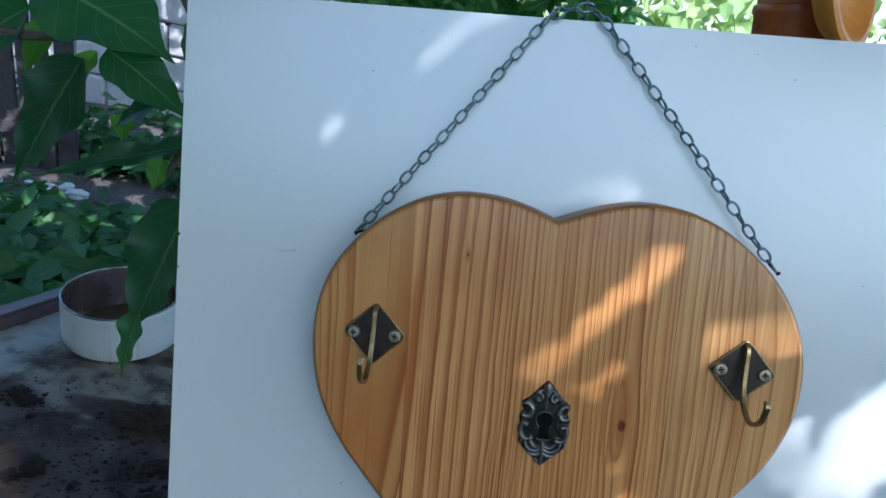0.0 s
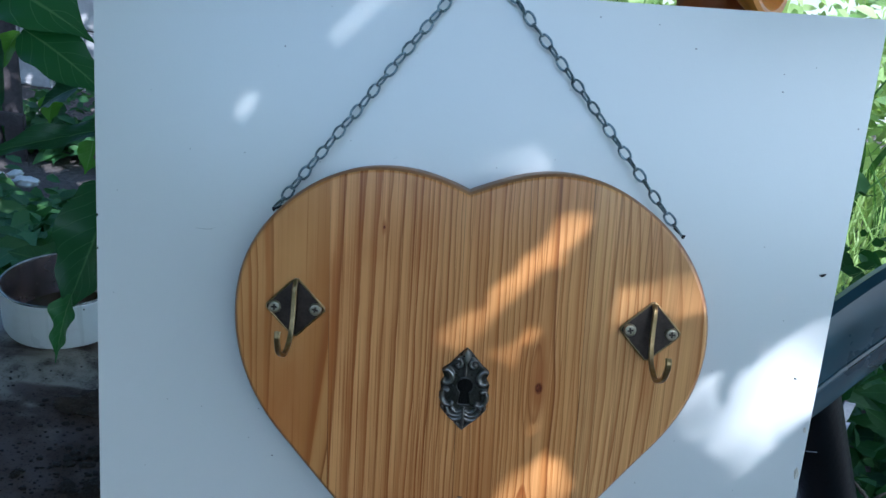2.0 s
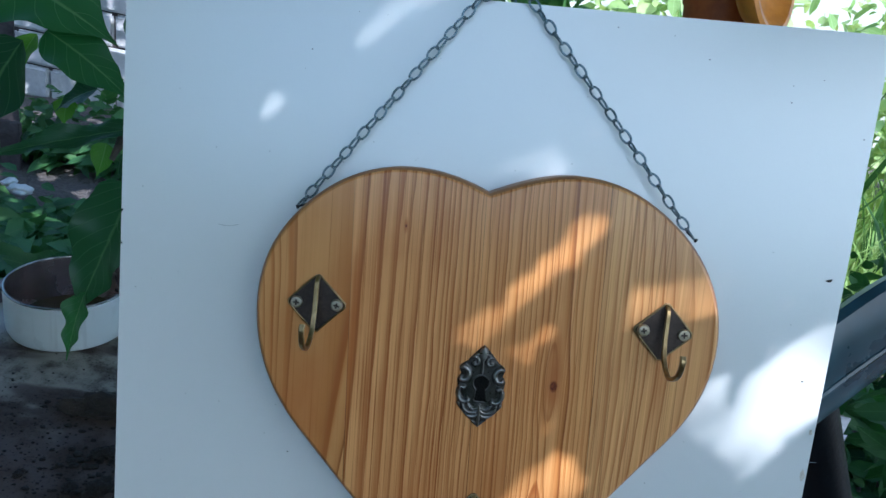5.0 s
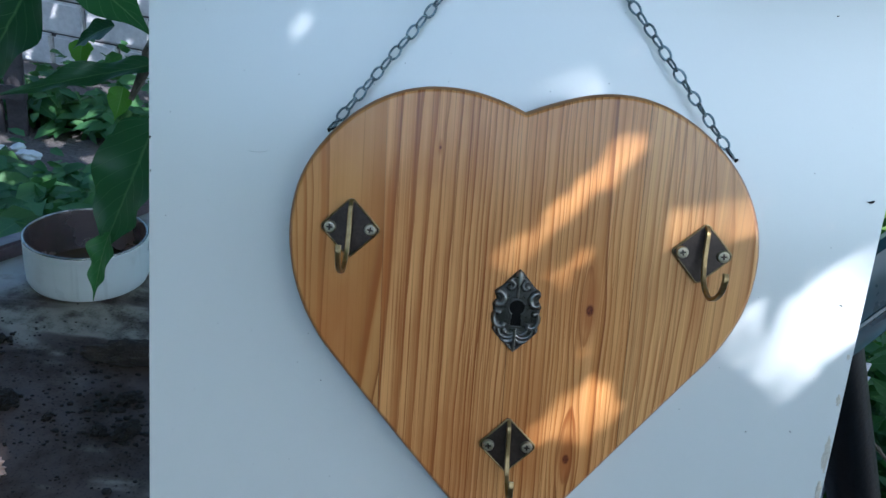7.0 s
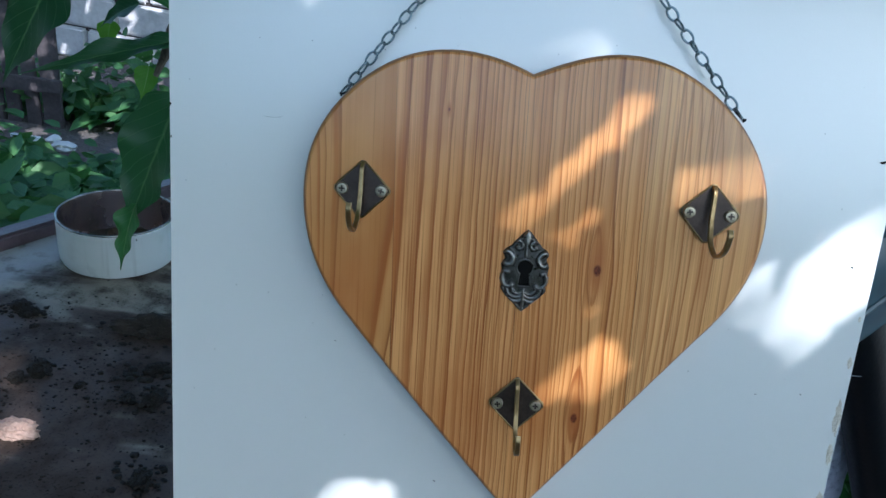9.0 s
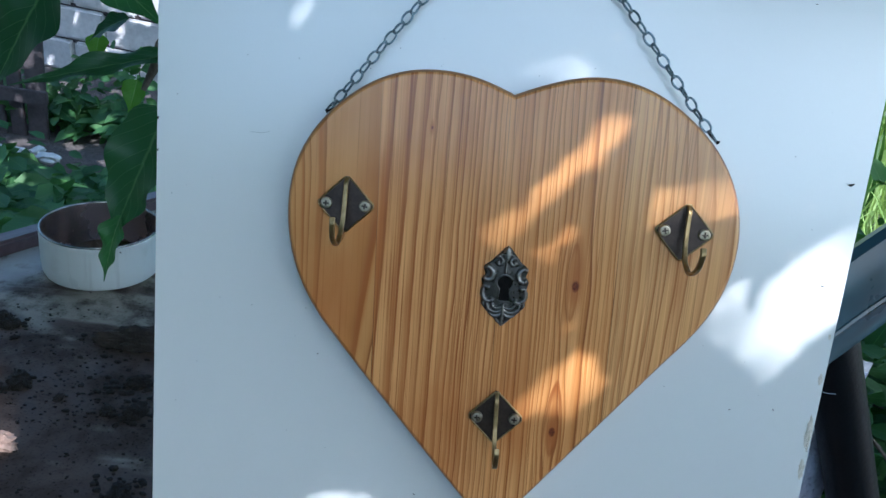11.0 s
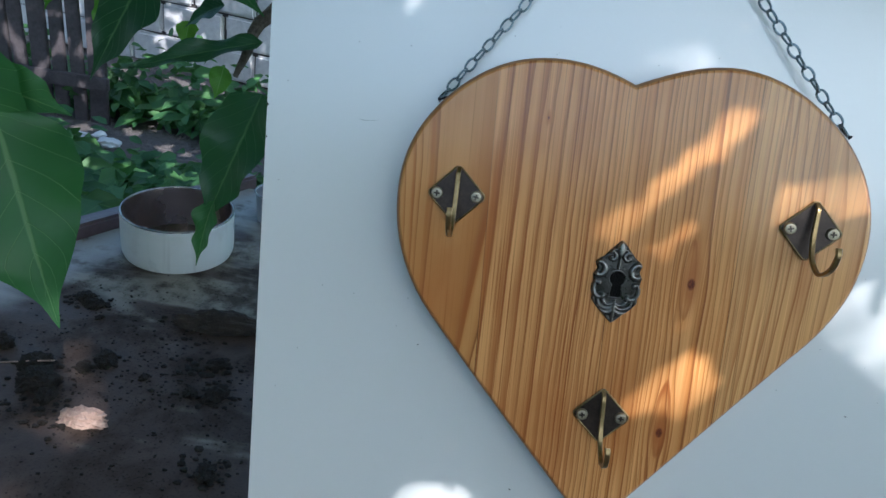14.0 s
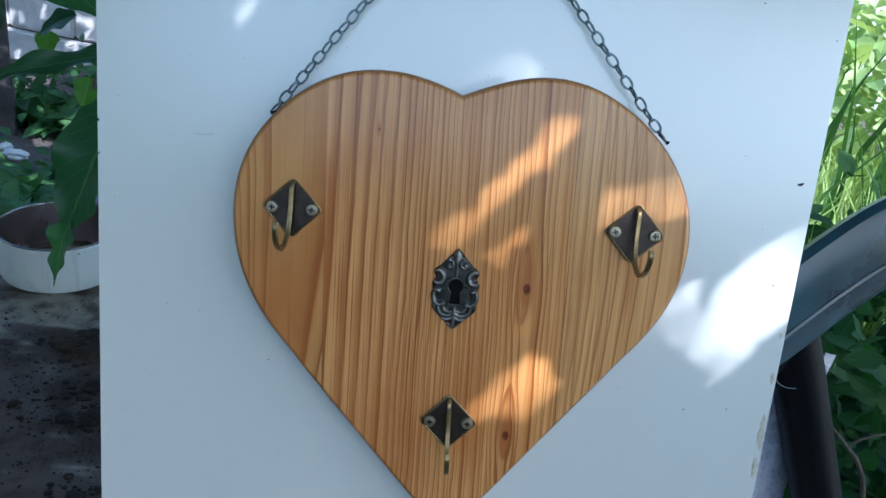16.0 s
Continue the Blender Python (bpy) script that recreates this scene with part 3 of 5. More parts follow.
# ---- the white panel ----
def panel():
    """Leaning panel: corners in decimetres of its own frame, front face at y = 0.2."""
    top, bottom, front, thick = 1.575, -3.09, 0.2, 0.16
    bm = bmesh.new()
    rows, cols = 24, 20
    lay = {}
    for side, y in ((0, front), (1, front + thick)):
        for i in range(rows + 1):
            for j in range(cols + 1):
                s, t = j / cols, i / rows
                zt = 1.592 - 0.05 * s
                z = zt + (bottom - zt) * t
                x0, x1 = -0.978 - 0.016 * (1.59 - z), 2.874 - 0.034 * (1.59 - z)
                lay[side, i, j] = bm.verts.new(((x0 + (x1 - x0) * s) / 10, y / 10, z / 10))
    for side in (0, 1):
        for i in range(rows):
            for j in range(cols):
                bm.faces.new([lay[side, a, b] for a, b in ((i, j), (i, j + 1), (i + 1, j + 1), (i + 1, j))])
    rim = [(0, j) for j in range(cols)] + [(i, cols) for i in range(rows)] + [(rows, j) for j in range(cols, 0, -1)] + [(i, 0) for i in range(rows, 0, -1)]
    for a, b in zip(rim, rim[1:] + rim[:1]):
        bm.faces.new((lay[0, a[0], a[1]], lay[0, b[0], b[1]], lay[1, b[0], b[1]], lay[1, a[0], a[1]]))
    edge = [e for e in bm.edges if len(e.link_faces) == 2 and e.calc_face_angle() > 1.0]
    bmesh.ops.recalc_face_normals(bm, faces=bm.faces[:])
    bmesh.ops.bevel(bm, geom=edge, offset=0.0009, segments=2, affect="EDGES")
    ob = thing("furniture_board", BOARD, "white laminated furniture panel with dark specks, leaning back", "board")
    part("face", bm, WHITE, ob)
    for k, (z, w, h) in enumerate(((-0.80, 0.0011, 0.0030), (-1.12, 0.0017, 0.0085), (-1.34, 0.0015, 0.0060), (-1.62, 0.0013, 0.0040), (-0.55, 0.0007, 0.0015))):
        x = 2.874 - 0.034 * (1.59 - z)
        chip = bmesh.new()
        bmesh.ops.create_icosphere(chip, subdivisions=3, radius=1)
        for v in chip.verts:
            p = v.co.copy()
            v.co = Vector((p.x * w, p.y * 0.00035, p.z * h)) * (1 + 0.7 * noise.noise(p * 2.4 + Vector((k * 9, 0, 0))))
        part("chip", chip, CHIPBOARD, ob, "worn beige chip along the board's edge", pose(x / 10 - 0.0022, 0.0199, z / 10))
    for x, z, w, h, material in ((-0.957, 1.578, 0.0030, 0.0022, CHIPBOARD), (-0.993, 0.37, 0.0004, 0.0008, CHARRED), (-0.994, 0.196, 0.0003, 0.0006, CHARRED)):
        chip = bmesh.new()
        bmesh.ops.create_icosphere(chip, subdivisions=3, radius=1)
        for v in chip.verts:
            p = v.co.copy()
            v.co = Vector((p.x * w, p.y * 0.0004, p.z * h)) * (1 + 0.7 * noise.noise(p * 2.4 + Vector((z * 9, 0, 0))))
        part("chip", chip, material, ob, "nick in the board's edge", pose(x / 10, 0.0199, z / 10))
    return ob


panel()


def debris(x, z, size, turn):
    bm = bmesh.new()
    bmesh.ops.create_icosphere(bm, subdivisions=2, radius=1)
    for v in bm.verts:
        v.co = Vector((v.co.x * (1 + 0.3 * v.co.z), v.co.y * 0.4, v.co.z * 0.38 + 0.2 * v.co.x**2)) * size
    return solo("seed_husk", bm, SOIL, BOARD @ pose(x / 10, 0.02 - 0.3 * size, z / 10, 0, turn, 0), "tiny dark seed husk stuck to the white panel", "debris", "specks on the panel")


for row in ((2.746, 0.285, 0.0018, -15), (2.69, -0.27, 0.0009, 20), (2.42, 1.18, 0.0006, 0), (2.30, -1.02, 0.0006, 0), (2.54, -1.0, 0.0007, 40), (1.98, 1.36, 0.0006, 0), (-0.06, -0.9, 0.0006, 0), (0.55, -1.72, 0.0008, 30)):
    debris(*row)


def scratch():
    pts = smooth_line([(-0.48, 0.199, 0.335), (-0.44, 0.199, 0.330), (-0.40, 0.199, 0.333), (-0.375, 0.199, 0.343)], 5)
    return solo("hair", tube(bmesh.new(), [p / 10 for p in pts], 0.00006, 5), SOIL, BOARD, "thin dark hair clinging to the white panel", "debris")


scratch()


# ---- the heart-shaped key holder ----
def heart_line():
    """The outline in decimetres, from the notch clockwise: long straight flanks, two unequal lobes."""
    knots = [
        (0.885, 0.600), (1.03, 0.66), (1.17, 0.715), (1.33, 0.715),
        (1.58, 0.715), (1.78, 0.56), (1.90, 0.435),
        (2.03, 0.29), (2.10, 0.12), (2.10, -0.07),
        (2.10, -0.33), (1.98, -0.52), (1.84, -0.68),
        (1.60, -0.98), (1.32, -1.34), (1.02, -1.72),
        (0.99, -1.76), (0.98, -1.79), (0.955, -1.79),
        (0.93, -1.79), (0.905, -1.745), (0.877, -1.708),
        (0.608, -1.412), (0.312, -1.076), (-0.018, -0.681),
        (-0.168, -0.505), (-0.253, -0.29), (-0.255, -0.06),
        (-0.255, 0.17), (-0.18, 0.32), (-0.05, 0.458),
        (0.10, 0.615), (0.28, 0.697), (0.48, 0.697),
        (0.63, 0.697), (0.75, 0.66), (0.885, 0.600),
    ]
    return [Vector((0.0994 * x + 0.00485, 0, z / 10 + 0.0010)) for x, z in (p.to_2d() for p in bezier([(a, b, 0) for a, b in knots], 12))]


def heart_bm():
    line = heart_line()
    n = len(line)
    inward = []
    for i in range(n):
        d = (line[(i + 1) % n] - line[i - 1]).normalized()
        inward.append(Vector((d.z, 0, -d.x)))
    bm = bmesh.new()
    rings = []
    for depth, y in ((-0.0008, 0.0198), (-0.0008, 0.0034), (-0.0003, 0.0016), (0.0007, 0.0006), (0.0018, 0.0), (0.0022, 0.0)):
        rings.append([bm.verts.new(p + w * depth + Vector((0, y, 0))) for p, w in zip(line, inward)])
    for a, b in zip(rings, rings[1:]):
        for k in range(n):
            q = (k + 1) % n
            bm.faces.new((a[k], a[q], b[q], b[k])).material_index = 0 if b in rings[-2:] else 1
    bm.faces.new(rings[-1]), bm.faces.new(rings[0][::-1])
    bmesh.ops.recalc_face_normals(bm, faces=bm.faces[:])
    return bm


def cut(bm, co, normal):
    got = bmesh.ops.bisect_plane(bm, geom=bm.verts[:] + bm.edges[:] + bm.faces[:], plane_co=co, plane_no=normal, clear_outer=True)
    edges = [e for e in got["geom_cut"] if isinstance(e, bmesh.types.BMEdge)]
    bmesh.ops.contextual_create(bm, geom=edges)


holder = thing("heart_key_holder", BOARD, "varnished pine heart-shaped key holder with three hooks", "key holder")
SEAMS = [(-0.05, 0), (0.0267, -0.016), (0.0919, -0.016), (0.1530, -0.016), (0.25, 0)]
for k in range(4):
    bm = heart_bm()
    gap = 0.00001
    cut(bm, (SEAMS[k][0] + gap, 0, 0), Vector((-1, 0, SEAMS[k][1])))
    cut(bm, (SEAMS[k + 1][0] - gap, 0, 0), Vector((1, 0, -SEAMS[k + 1][1])))
    for row in range(-17, 8):
        bmesh.ops.bisect_plane(bm, geom=bm.verts[:] + bm.edges[:] + bm.faces[:], plane_co=(0, 0, 0.01 * row + 0.0033), plane_no=(0, 0, 1))
    plank = part("plank", bm, PINE[k], holder)
    for f in plank.data.polygons:
        f.use_smooth = f.normal.y > -0.999
    plank.data.materials.append(PINE_EDGE)


def hook(x, z, turn, lean):
    """A diamond plate with two cross-head screws and a bent band that ends in an upturned tip; place in decimetres."""
    c, size = Vector((x / 10, 0, z / 10)), 0.0154
    bm = bmesh.new()
    corners = [Vector((size * math.sin(a), 0, size * math.cos(a))) for a in (k * math.pi / 2 for k in range(4))]
    for k, y in ((1.0, 0.0), (1.0, -0.0009), (0.955, -0.0015)):
        ring = []
        for i, p in enumerate(corners):
            for t in (0.055, 0.945):
                ring.append(bm.verts.new(p.lerp(corners[(i + 1) % 4], t) * k + Vector((0, y, 0))))
        if y == 0.0:
            bm.faces.new(ring)
        else:
            for i in range(8):
                bm.faces.new((last[i], last[(i + 1) % 8], ring[(i + 1) % 8], ring[i]))
        last = ring
    bm.faces.new(last)
    m = Matrix.Translation(c) @ pose(0, 0, 0, 0, turn, 0)
    plate = part("hook", bm, BRONZE, holder, "dark bronze diamond coat hook", m, smooth=False)
    rim = [p * 0.985 + Vector((0, -0.0012, 0)) for p in corners]
    part("edge", tube(bmesh.new(), [a.lerp(b, t) for a, b in zip(rim, rim[1:] + rim[:1]) for t in (0.06, 0.5, 0.94)], 0.0005, 6, True), BRASS, plate, "rubbed brass edge")
    prof = smooth_line([(0, -0.0015, 0.0136), (0, -0.0042, 0.0105), (0, -0.0048, 0.004), (0, -0.0062, -0.005), (0, -0.0105, -0.0135), (0, -0.020, -0.0178), (0, -0.030, -0.0135), (0, -0.0335, -0.0065), (0, -0.0325, -0.003)], 6)
    bm = bmesh.new()
    rings = []
    for i, p in enumerate(prof):
        d = (prof[min(i + 1, len(prof) - 1)] - prof[max(i - 1, 0)]).normalized()
        n, w = Vector((1, 0, 0)).cross(d), 0.0011 + 0.0002 * (i / len(prof))
        h = 0.0009
        rings.append([bm.verts.new(p + Vector((a * w, 0, 0)) + n * b * h) for a, b in ((-1, -0.6), (-0.7, -1), (0.7, -1), (1, -0.6), (1, 0.6), (0.7, 1), (-0.7, 1), (-1, 0.6))])
    for a, b in zip(rings, rings[1:]):
        for k in range(8):
            bm.faces.new((a[k], a[(k + 1) % 8], b[(k + 1) % 8], b[k]))
    bm.faces.new(rings[0]), bm.faces.new(rings[-1])
    part("arm", bm, BRASS, plate, "bent brass arm", pose(0, 0, 0, 0, 0, lean))
    for s in (-1, 1):
        bm = bmesh.new()
        prof = [(0.0, -0.0017), (0.0016, -0.0017), (0.0018, -0.0019), (0.0026, -0.0018), (0.0030, -0.0013), (0.0032, -0.0004), (0.0032, 0.0012)]
        lathe(bm, [(r, -y) for r, y in prof], 20)
        bmesh.ops.rotate(bm, verts=bm.verts[:], cent=(0, 0, 0), matrix=Matrix.Rotation(radians(90), 3, "X"))
        screw = part("screw", bm, SCREW, plate, "", pose(s * 0.0101, -0.0012, -0.0001))
        # Dark bars laid on the head; their colour stands for the recess's shade.
        cross = bmesh.new()
        a0 = 20 + 50 * s + 300 * x
        for a in (0, 90):
            bit = bmesh.new()
            box(bit, -0.0015, -0.00192, -0.00042, 0.0015, -0.0012, 0.00042)
            bmesh.ops.rotate(bit, verts=bit.verts[:], cent=(0, 0, 0), matrix=Matrix.Rotation(radians(a + a0), 3, "Y"))
            if a:
                bmesh.ops.translate(bit, verts=bit.verts[:], vec=(0, -0.00004, 0))
            tmp = bpy.data.meshes.new("tmp")
            bit.to_mesh(tmp)
            bit.free()
            cross.from_mesh(tmp)
            bpy.data.meshes.remove(tmp)
        bmesh.ops.translate(cross, verts=cross.verts[:], vec=(s * 0.0101, -0.0012, -0.0001))
        part("recess", cross, BRONZE, plate, "dark cross for the shade in the screw's recess", smooth=False)
    return plate


hook(0.103, 0.001, 1.0, 0)
hook(1.848, -0.008, 2.5, 0)
hook(0.976, -1.098, -1.0, 0)


def escutcheon():
    """A cast plate: its relief is one height field of scrolls, volutes and a fan; millimetres inside."""
    rows, cols = 132, 72
    edge_z = [-20.8, -19, -16.5, -14.5, -12.5, -10, -9, -7.5, -5, -2.2, -1.2, 0.5, 2.8, 4.2, 6, 7.6, 9, 10.4, 12.5, 15, 17.5, 19.5, 20.8]
    edge_x = [0.1, 2.3, 4.6, 7.0, 8.9, 11.0, 11.2, 11.0, 12.1, 12.0, 11.3, 11.4, 11.9, 11.2, 10.2, 10.9, 11.3, 10.6, 7.6, 5.6, 3.4, 1.7, 0.1]
    z = np.linspace(-20.8, 20.8, rows)
    w = np.interp(z, edge_z, edge_x)
    X, Z = w[:, None] * np.linspace(-1, 1, cols)[None], np.repeat(z[:, None], cols, 1)
    A = np.abs(X)
    rim = np.clip(np.minimum((w[:, None] - A) / 1.0, (20.8 - np.abs(Z)) / 1.0), 0, 1)
    H = 0.8 + 0.5 * np.exp(-((A / 8) ** 2) - (Z / 14) ** 2)

    def ridge(points, r, high, taper=0.35):
        """The height of a rounded ridge along a line."""
        line = [p.to_2d() for p in smooth_line([(*p, 0) for p in points], 8)]
        best = np.zeros_like(H)
        for k, p in enumerate(line):
            t = k / (len(line) - 1)
            rr = r * (1 - taper * abs(2 * t - 1) ** 2)
            d2 = ((A - p.x) ** 2 + (Z - p.y) ** 2) / rr**2
            best = np.maximum(best, high * np.sqrt(np.clip(1 - d2, 0, 1)))
        return best

    turn = [(3.9 + (2.7 - 0.25 * k) * math.cos(0.62 * k + 1.2), 12.6 + (2.7 - 0.25 * k) * math.sin(0.62 * k + 1.2)) for k in range(9)]
    relief = [
        ridge(turn, 0.85, 1.3, 0.1), ridge([(3.9, 12.4), (4.1, 12.6)], 0.9, 1.5),
        ridge([(10.6, 9.4), (8.6, 9.6), (6.9, 8.0), (6.3, 5.8), (7.4, 3.6), (9.6, 3.2), (10.6, 4.2)], 1.35, 1.7, 0.3),
        ridge([(8.4, -0.4), (10.4, -0.6), (11.0, -3.4), (10.2, -6.4), (8.0, -7.8), (6.0, -7.4)], 1.25, 1.5, 0.3),
        ridge([(8.4, -0.6), (8.6, -0.8)], 1.2, 1.7), ridge([(5.9, -7.2), (6.1, -7.3)], 1.2, 1.7),
        ridge([(10.4, -8.8), (9.8, -12.2), (6.6, -15.0), (2.6, -15.4), (0.8, -14.2)], 1.25, 1.1, 0.25),
        ridge([(8.2, -9.4), (7.2, -11.8), (4.6, -13.2), (2.0, -13.0), (0.7, -12.0)], 1.05, 1.2, 0.25),
        ridge([(5.6, -9.2), (4.6, -10.6), (2.8, -11.4), (0.8, -10.6)], 0.9, 1.2, 0.25),
        ridge([(0, -9.4), (0, -14), (0, -19.8)], 1.0, 1.6, 0.3),
        ridge([(5.4, -16.0), (3.0, -17.6), (0.6, -19.6)], 0.9, 0.7, 0.3),
        ridge([(0, 20), (0, 17), (0, 13.4)], 2.1, 1.9, 0.7), ridge([(0, 14), (0, 9), (0, 6.6)], 0.6, 1.4),
        ridge([(1.4, 16.4), (3.6, 16.0), (5.4, 14.6)], 0.7, 1.0),
    ]
    H = H + np.max(relief, axis=0)
    hole = np.minimum(np.hypot(X, Z - 1.8) - 3.5, np.maximum(A - 1.9 + 0.16 * (Z + 2), np.maximum(-7.2 - Z, Z - 1.8)))
    H = np.where(hole < 1.3, np.minimum(H, 1.0 + 0.35 * np.exp(-((hole - 0.6) ** 2) / 0.15)), H)
    H = np.where(hole < 0, 0.25, H) * np.sqrt(rim)
    bm = bmesh.new()
    grid = [[bm.verts.new((X[i, j] / 955, -H[i, j] / 1000, Z[i, j] / 955)) for j in range(cols)] for i in range(rows)]
    for i in range(rows - 1):
        for j in range(cols - 1):
            bm.faces.new((grid[i][j], grid[i][j + 1], grid[i + 1][j + 1], grid[i + 1][j]))
    plate = part("escutcheon", sharp(mesh_of("escutcheon", bm, PEWTER), 75), PEWTER, holder, "ornate dark pewter keyhole plate with scrolls", pose(0.0962, 0, -0.0368, 0, 0.5, 0))
    bm = bmesh.new()

    def keyhole(f):
        d = Vector((math.sin(f), 0, math.cos(f)))
        k, down = 0.0035, -d.z
        if down > 0:
            lean = abs(d.x) - 0.13 * down
            k = max(k, min(0.0088 / down, 0.0018 / lean if lean > 1e-4 else 1.0))
        return d * k + Vector((0, 0, 0.0018))

    # Thin black inlay: the shade inside the keyhole is put into its colour.
    front = [bm.verts.new(keyhole(k / 48 * math.tau) * 1.06 + Vector((0, -0.0010, 0))) for k in range(48)]
    deep = [bm.verts.new(v.co + Vector((0, 0.0002, 0))) for v in front]
    for k in range(48):
        bm.faces.new((front[k], front[(k + 1) % 48], deep[(k + 1) % 48], deep[k]))
    bm.faces.new(front), bm.faces.new(deep[::-1])
    part("keyhole", bm, BLACK_HOLE, plate, "black inlay for the keyhole's shade")
    return plate


escutcheon()


def edge_nail(x, z, turn, length):
    """A little black nail driven askew into the heart's edge; the last link hangs on it."""
    bm = lathe(bmesh.new(), [(0, 0.0), (0.00055, 0.0), (0.00055, length - 0.0012), (0.0010, length - 0.0009), (0.0012, length - 0.0002), (0.0008, length), (0, length)], 12)
    part("nail", bm, STEEL, holder, "small black nail", pose(x / 10, 0.0085, z / 10, 0, turn, 0))


edge_nail(0.035, 0.500, -112, 0.0085)
edge_nail(1.935, 0.495, 128, 0.0070)


# ---- the chain ----
def link_mesh():
    pts = []
    for k in range(28):
        t = math.tau * k / 28
        c, q = math.cos(t), math.sin(t)
        pts.append((0.0021 * math.copysign(abs(c) ** 0.85, c), 0.00015 * math.sin(2 * t), 0.00365 * math.copysign(abs(q) ** 0.92, q)))
    return sharp(mesh_of("link", tube(bmesh.new(), pts, 0.00061, 8, True), CHAIN_METAL))


def chain():
    ob = thing("chain", BOARD, "thin blackened metal chain looped over a nail", "chain")
    me = link_mesh()
    rnd = random.Random(2)
    way = [(-0.035, 0.10, 0.475), (0.40, 0.135, 1.035), (0.80, 0.15, 1.555), (0.875, 0.155, 1.600), (0.985, 0.16, 1.622), (1.055, 0.155, 1.576), (1.515, 0.14, 1.035), (1.980, 0.10, 0.458)]
    pts = [Vector(p) / 10 for p in way]
    spans = [(b - a).length for a, b in zip(pts, pts[1:])]
    total, pitch = sum(spans), 0.00665
    count = round(total / pitch)
    for k in range(count):
        s = (k + 0.5) * total / count
        i = 0
        while i < len(spans) - 1 and s > spans[i]:
            s -= spans[i]
            i += 1
        p, d = pts[i].lerp(pts[i + 1], s / spans[i]), (pts[i + 1] - pts[i]).normalized()
        x = Vector((0, 1, 0)).cross(d).normalized()
        m = Matrix((x, d.cross(x), d)).transposed().to_4x4()
        spin = (12 if k % 2 else 68) + rnd.uniform(-12, 12) + (0 if i < 3 else 18)
        part("link", me, CHAIN_METAL, ob, "", Matrix.Translation(p) @ m @ pose(0, 0, 0, rnd.uniform(-4, 4), rnd.uniform(-4, 4), spin))
    return ob


chain()


def nail():
    bm = bmesh.new()
    lathe(bm, [(0, 0.016), (0.0016, 0.0159), (0.0017, 0.0152), (0.0006, 0.0148), (0.0006, 0.0), (0, -0.001)], 14)
    return solo("nail", bm, CHAIN_METAL, BOARD @ pose(0.0985, 0.0245, 0.1555, 18, 0, 0), "small dark nail in the panel's top edge", "nail")


nail()


# ---- the enamel pot and what lies on the table ----
def pot():
    p = at(-3.57, 4.19, -1.48)
    m = pose(p.x, p.y, TABLE_Z, 0, 0, 20)
    ob = thing("saucepan", m, "old white enamel saucepan without a lid, chipped", "saucepan")
    bm = lathe(bmesh.new(), [(0, 0.0), (0.0570, 0.0), (0.0613, 0.0014), (0.0634, 0.0066), (0.0639, 0.02), (0.0636, 0.053), (0.0624, 0.0545)], 64)
    part("body", bm, ENAMEL, ob, "white enamelled wall with drip stains")
    bm = lathe(bmesh.new(), [(0.0615, 0.0545), (0.0608, 0.05), (0.0604, 0.018), (0.058, 0.006), (0.05, 0.003), (0, 0.003)], 64)
    part("lining", bm, INSIDE, ob, "brown-stained metallic inside")
    bm = tube(bmesh.new(), [(0.0625 * math.cos(k * math.tau / 64), 0.0625 * math.sin(k * math.tau / 64), 0.0552) for k in range(64)], 0.0013, 8, True)
    part("rim", bm, PEWTER_LIGHT, ob, "bare metal rim")
    rnd = random.Random(8)
    for k in range(5):
        a, z, r = (radians(-45), 0.0485, 0.0026) if k == 0 else (radians(rnd.uniform(-150, -30)), rnd.uniform(0.012, 0.05), rnd.uniform(0.0006, 0.0012))
        a -= radians(20)
        bm = bmesh.new()
        bmesh.ops.create_icosphere(bm, subdivisions=2, radius=r)
        for v in bm.verts:
            v.co = Vector((v.co.x * 0.2, v.co.y * (1 + 0.3 * noise.noise(v.co * 700)), v.co.z))
        part("chip", bm, BLACK_HOLE, ob, "black chip in the enamel", pose(0.0631 * math.cos(a), 0.0631 * math.sin(a), z, 0, 0, math.degrees(a)))
    bm = lathe(bmesh.new(), [(0, 0.0062), (0.0572, 0.0062), (0.0575, 0.0055)], 48)
    part("puddle", bm, PUDDLE, ob, "shallow brown water")
    return ob


PUDDLE = Nodes("brown_water", 0.06, 0.0, 0.6).color((0.06, 0.042, 0.028)).mat
pot()
edging()


def cup():
    """A small pale cup that stands farther back on the table."""
    p = at(-2.82, 5.42, -1.24)
    ob = thing("cup", pose(p.x, p.y, TABLE_Z), "small dull grey enamel cup on the table", "cup")
    prof = [(0, 0), (0.021, 0), (0.024, 0.003), (0.0275, 0.042), (0.0285, 0.044), (0.0268, 0.043), (0.023, 0.005), (0, 0.004)]
    part("body", lathe(bmesh.new(), prof, 36), GREY_ENAMEL, ob)
    ring = [(0.0282 * math.cos(k * math.tau / 36), 0.0282 * math.sin(k * math.tau / 36), 0.0442) for k in range(36)]
    part("rim", tube(bmesh.new(), ring, 0.0008, 6, True), PEWTER_LIGHT, ob)


cup()


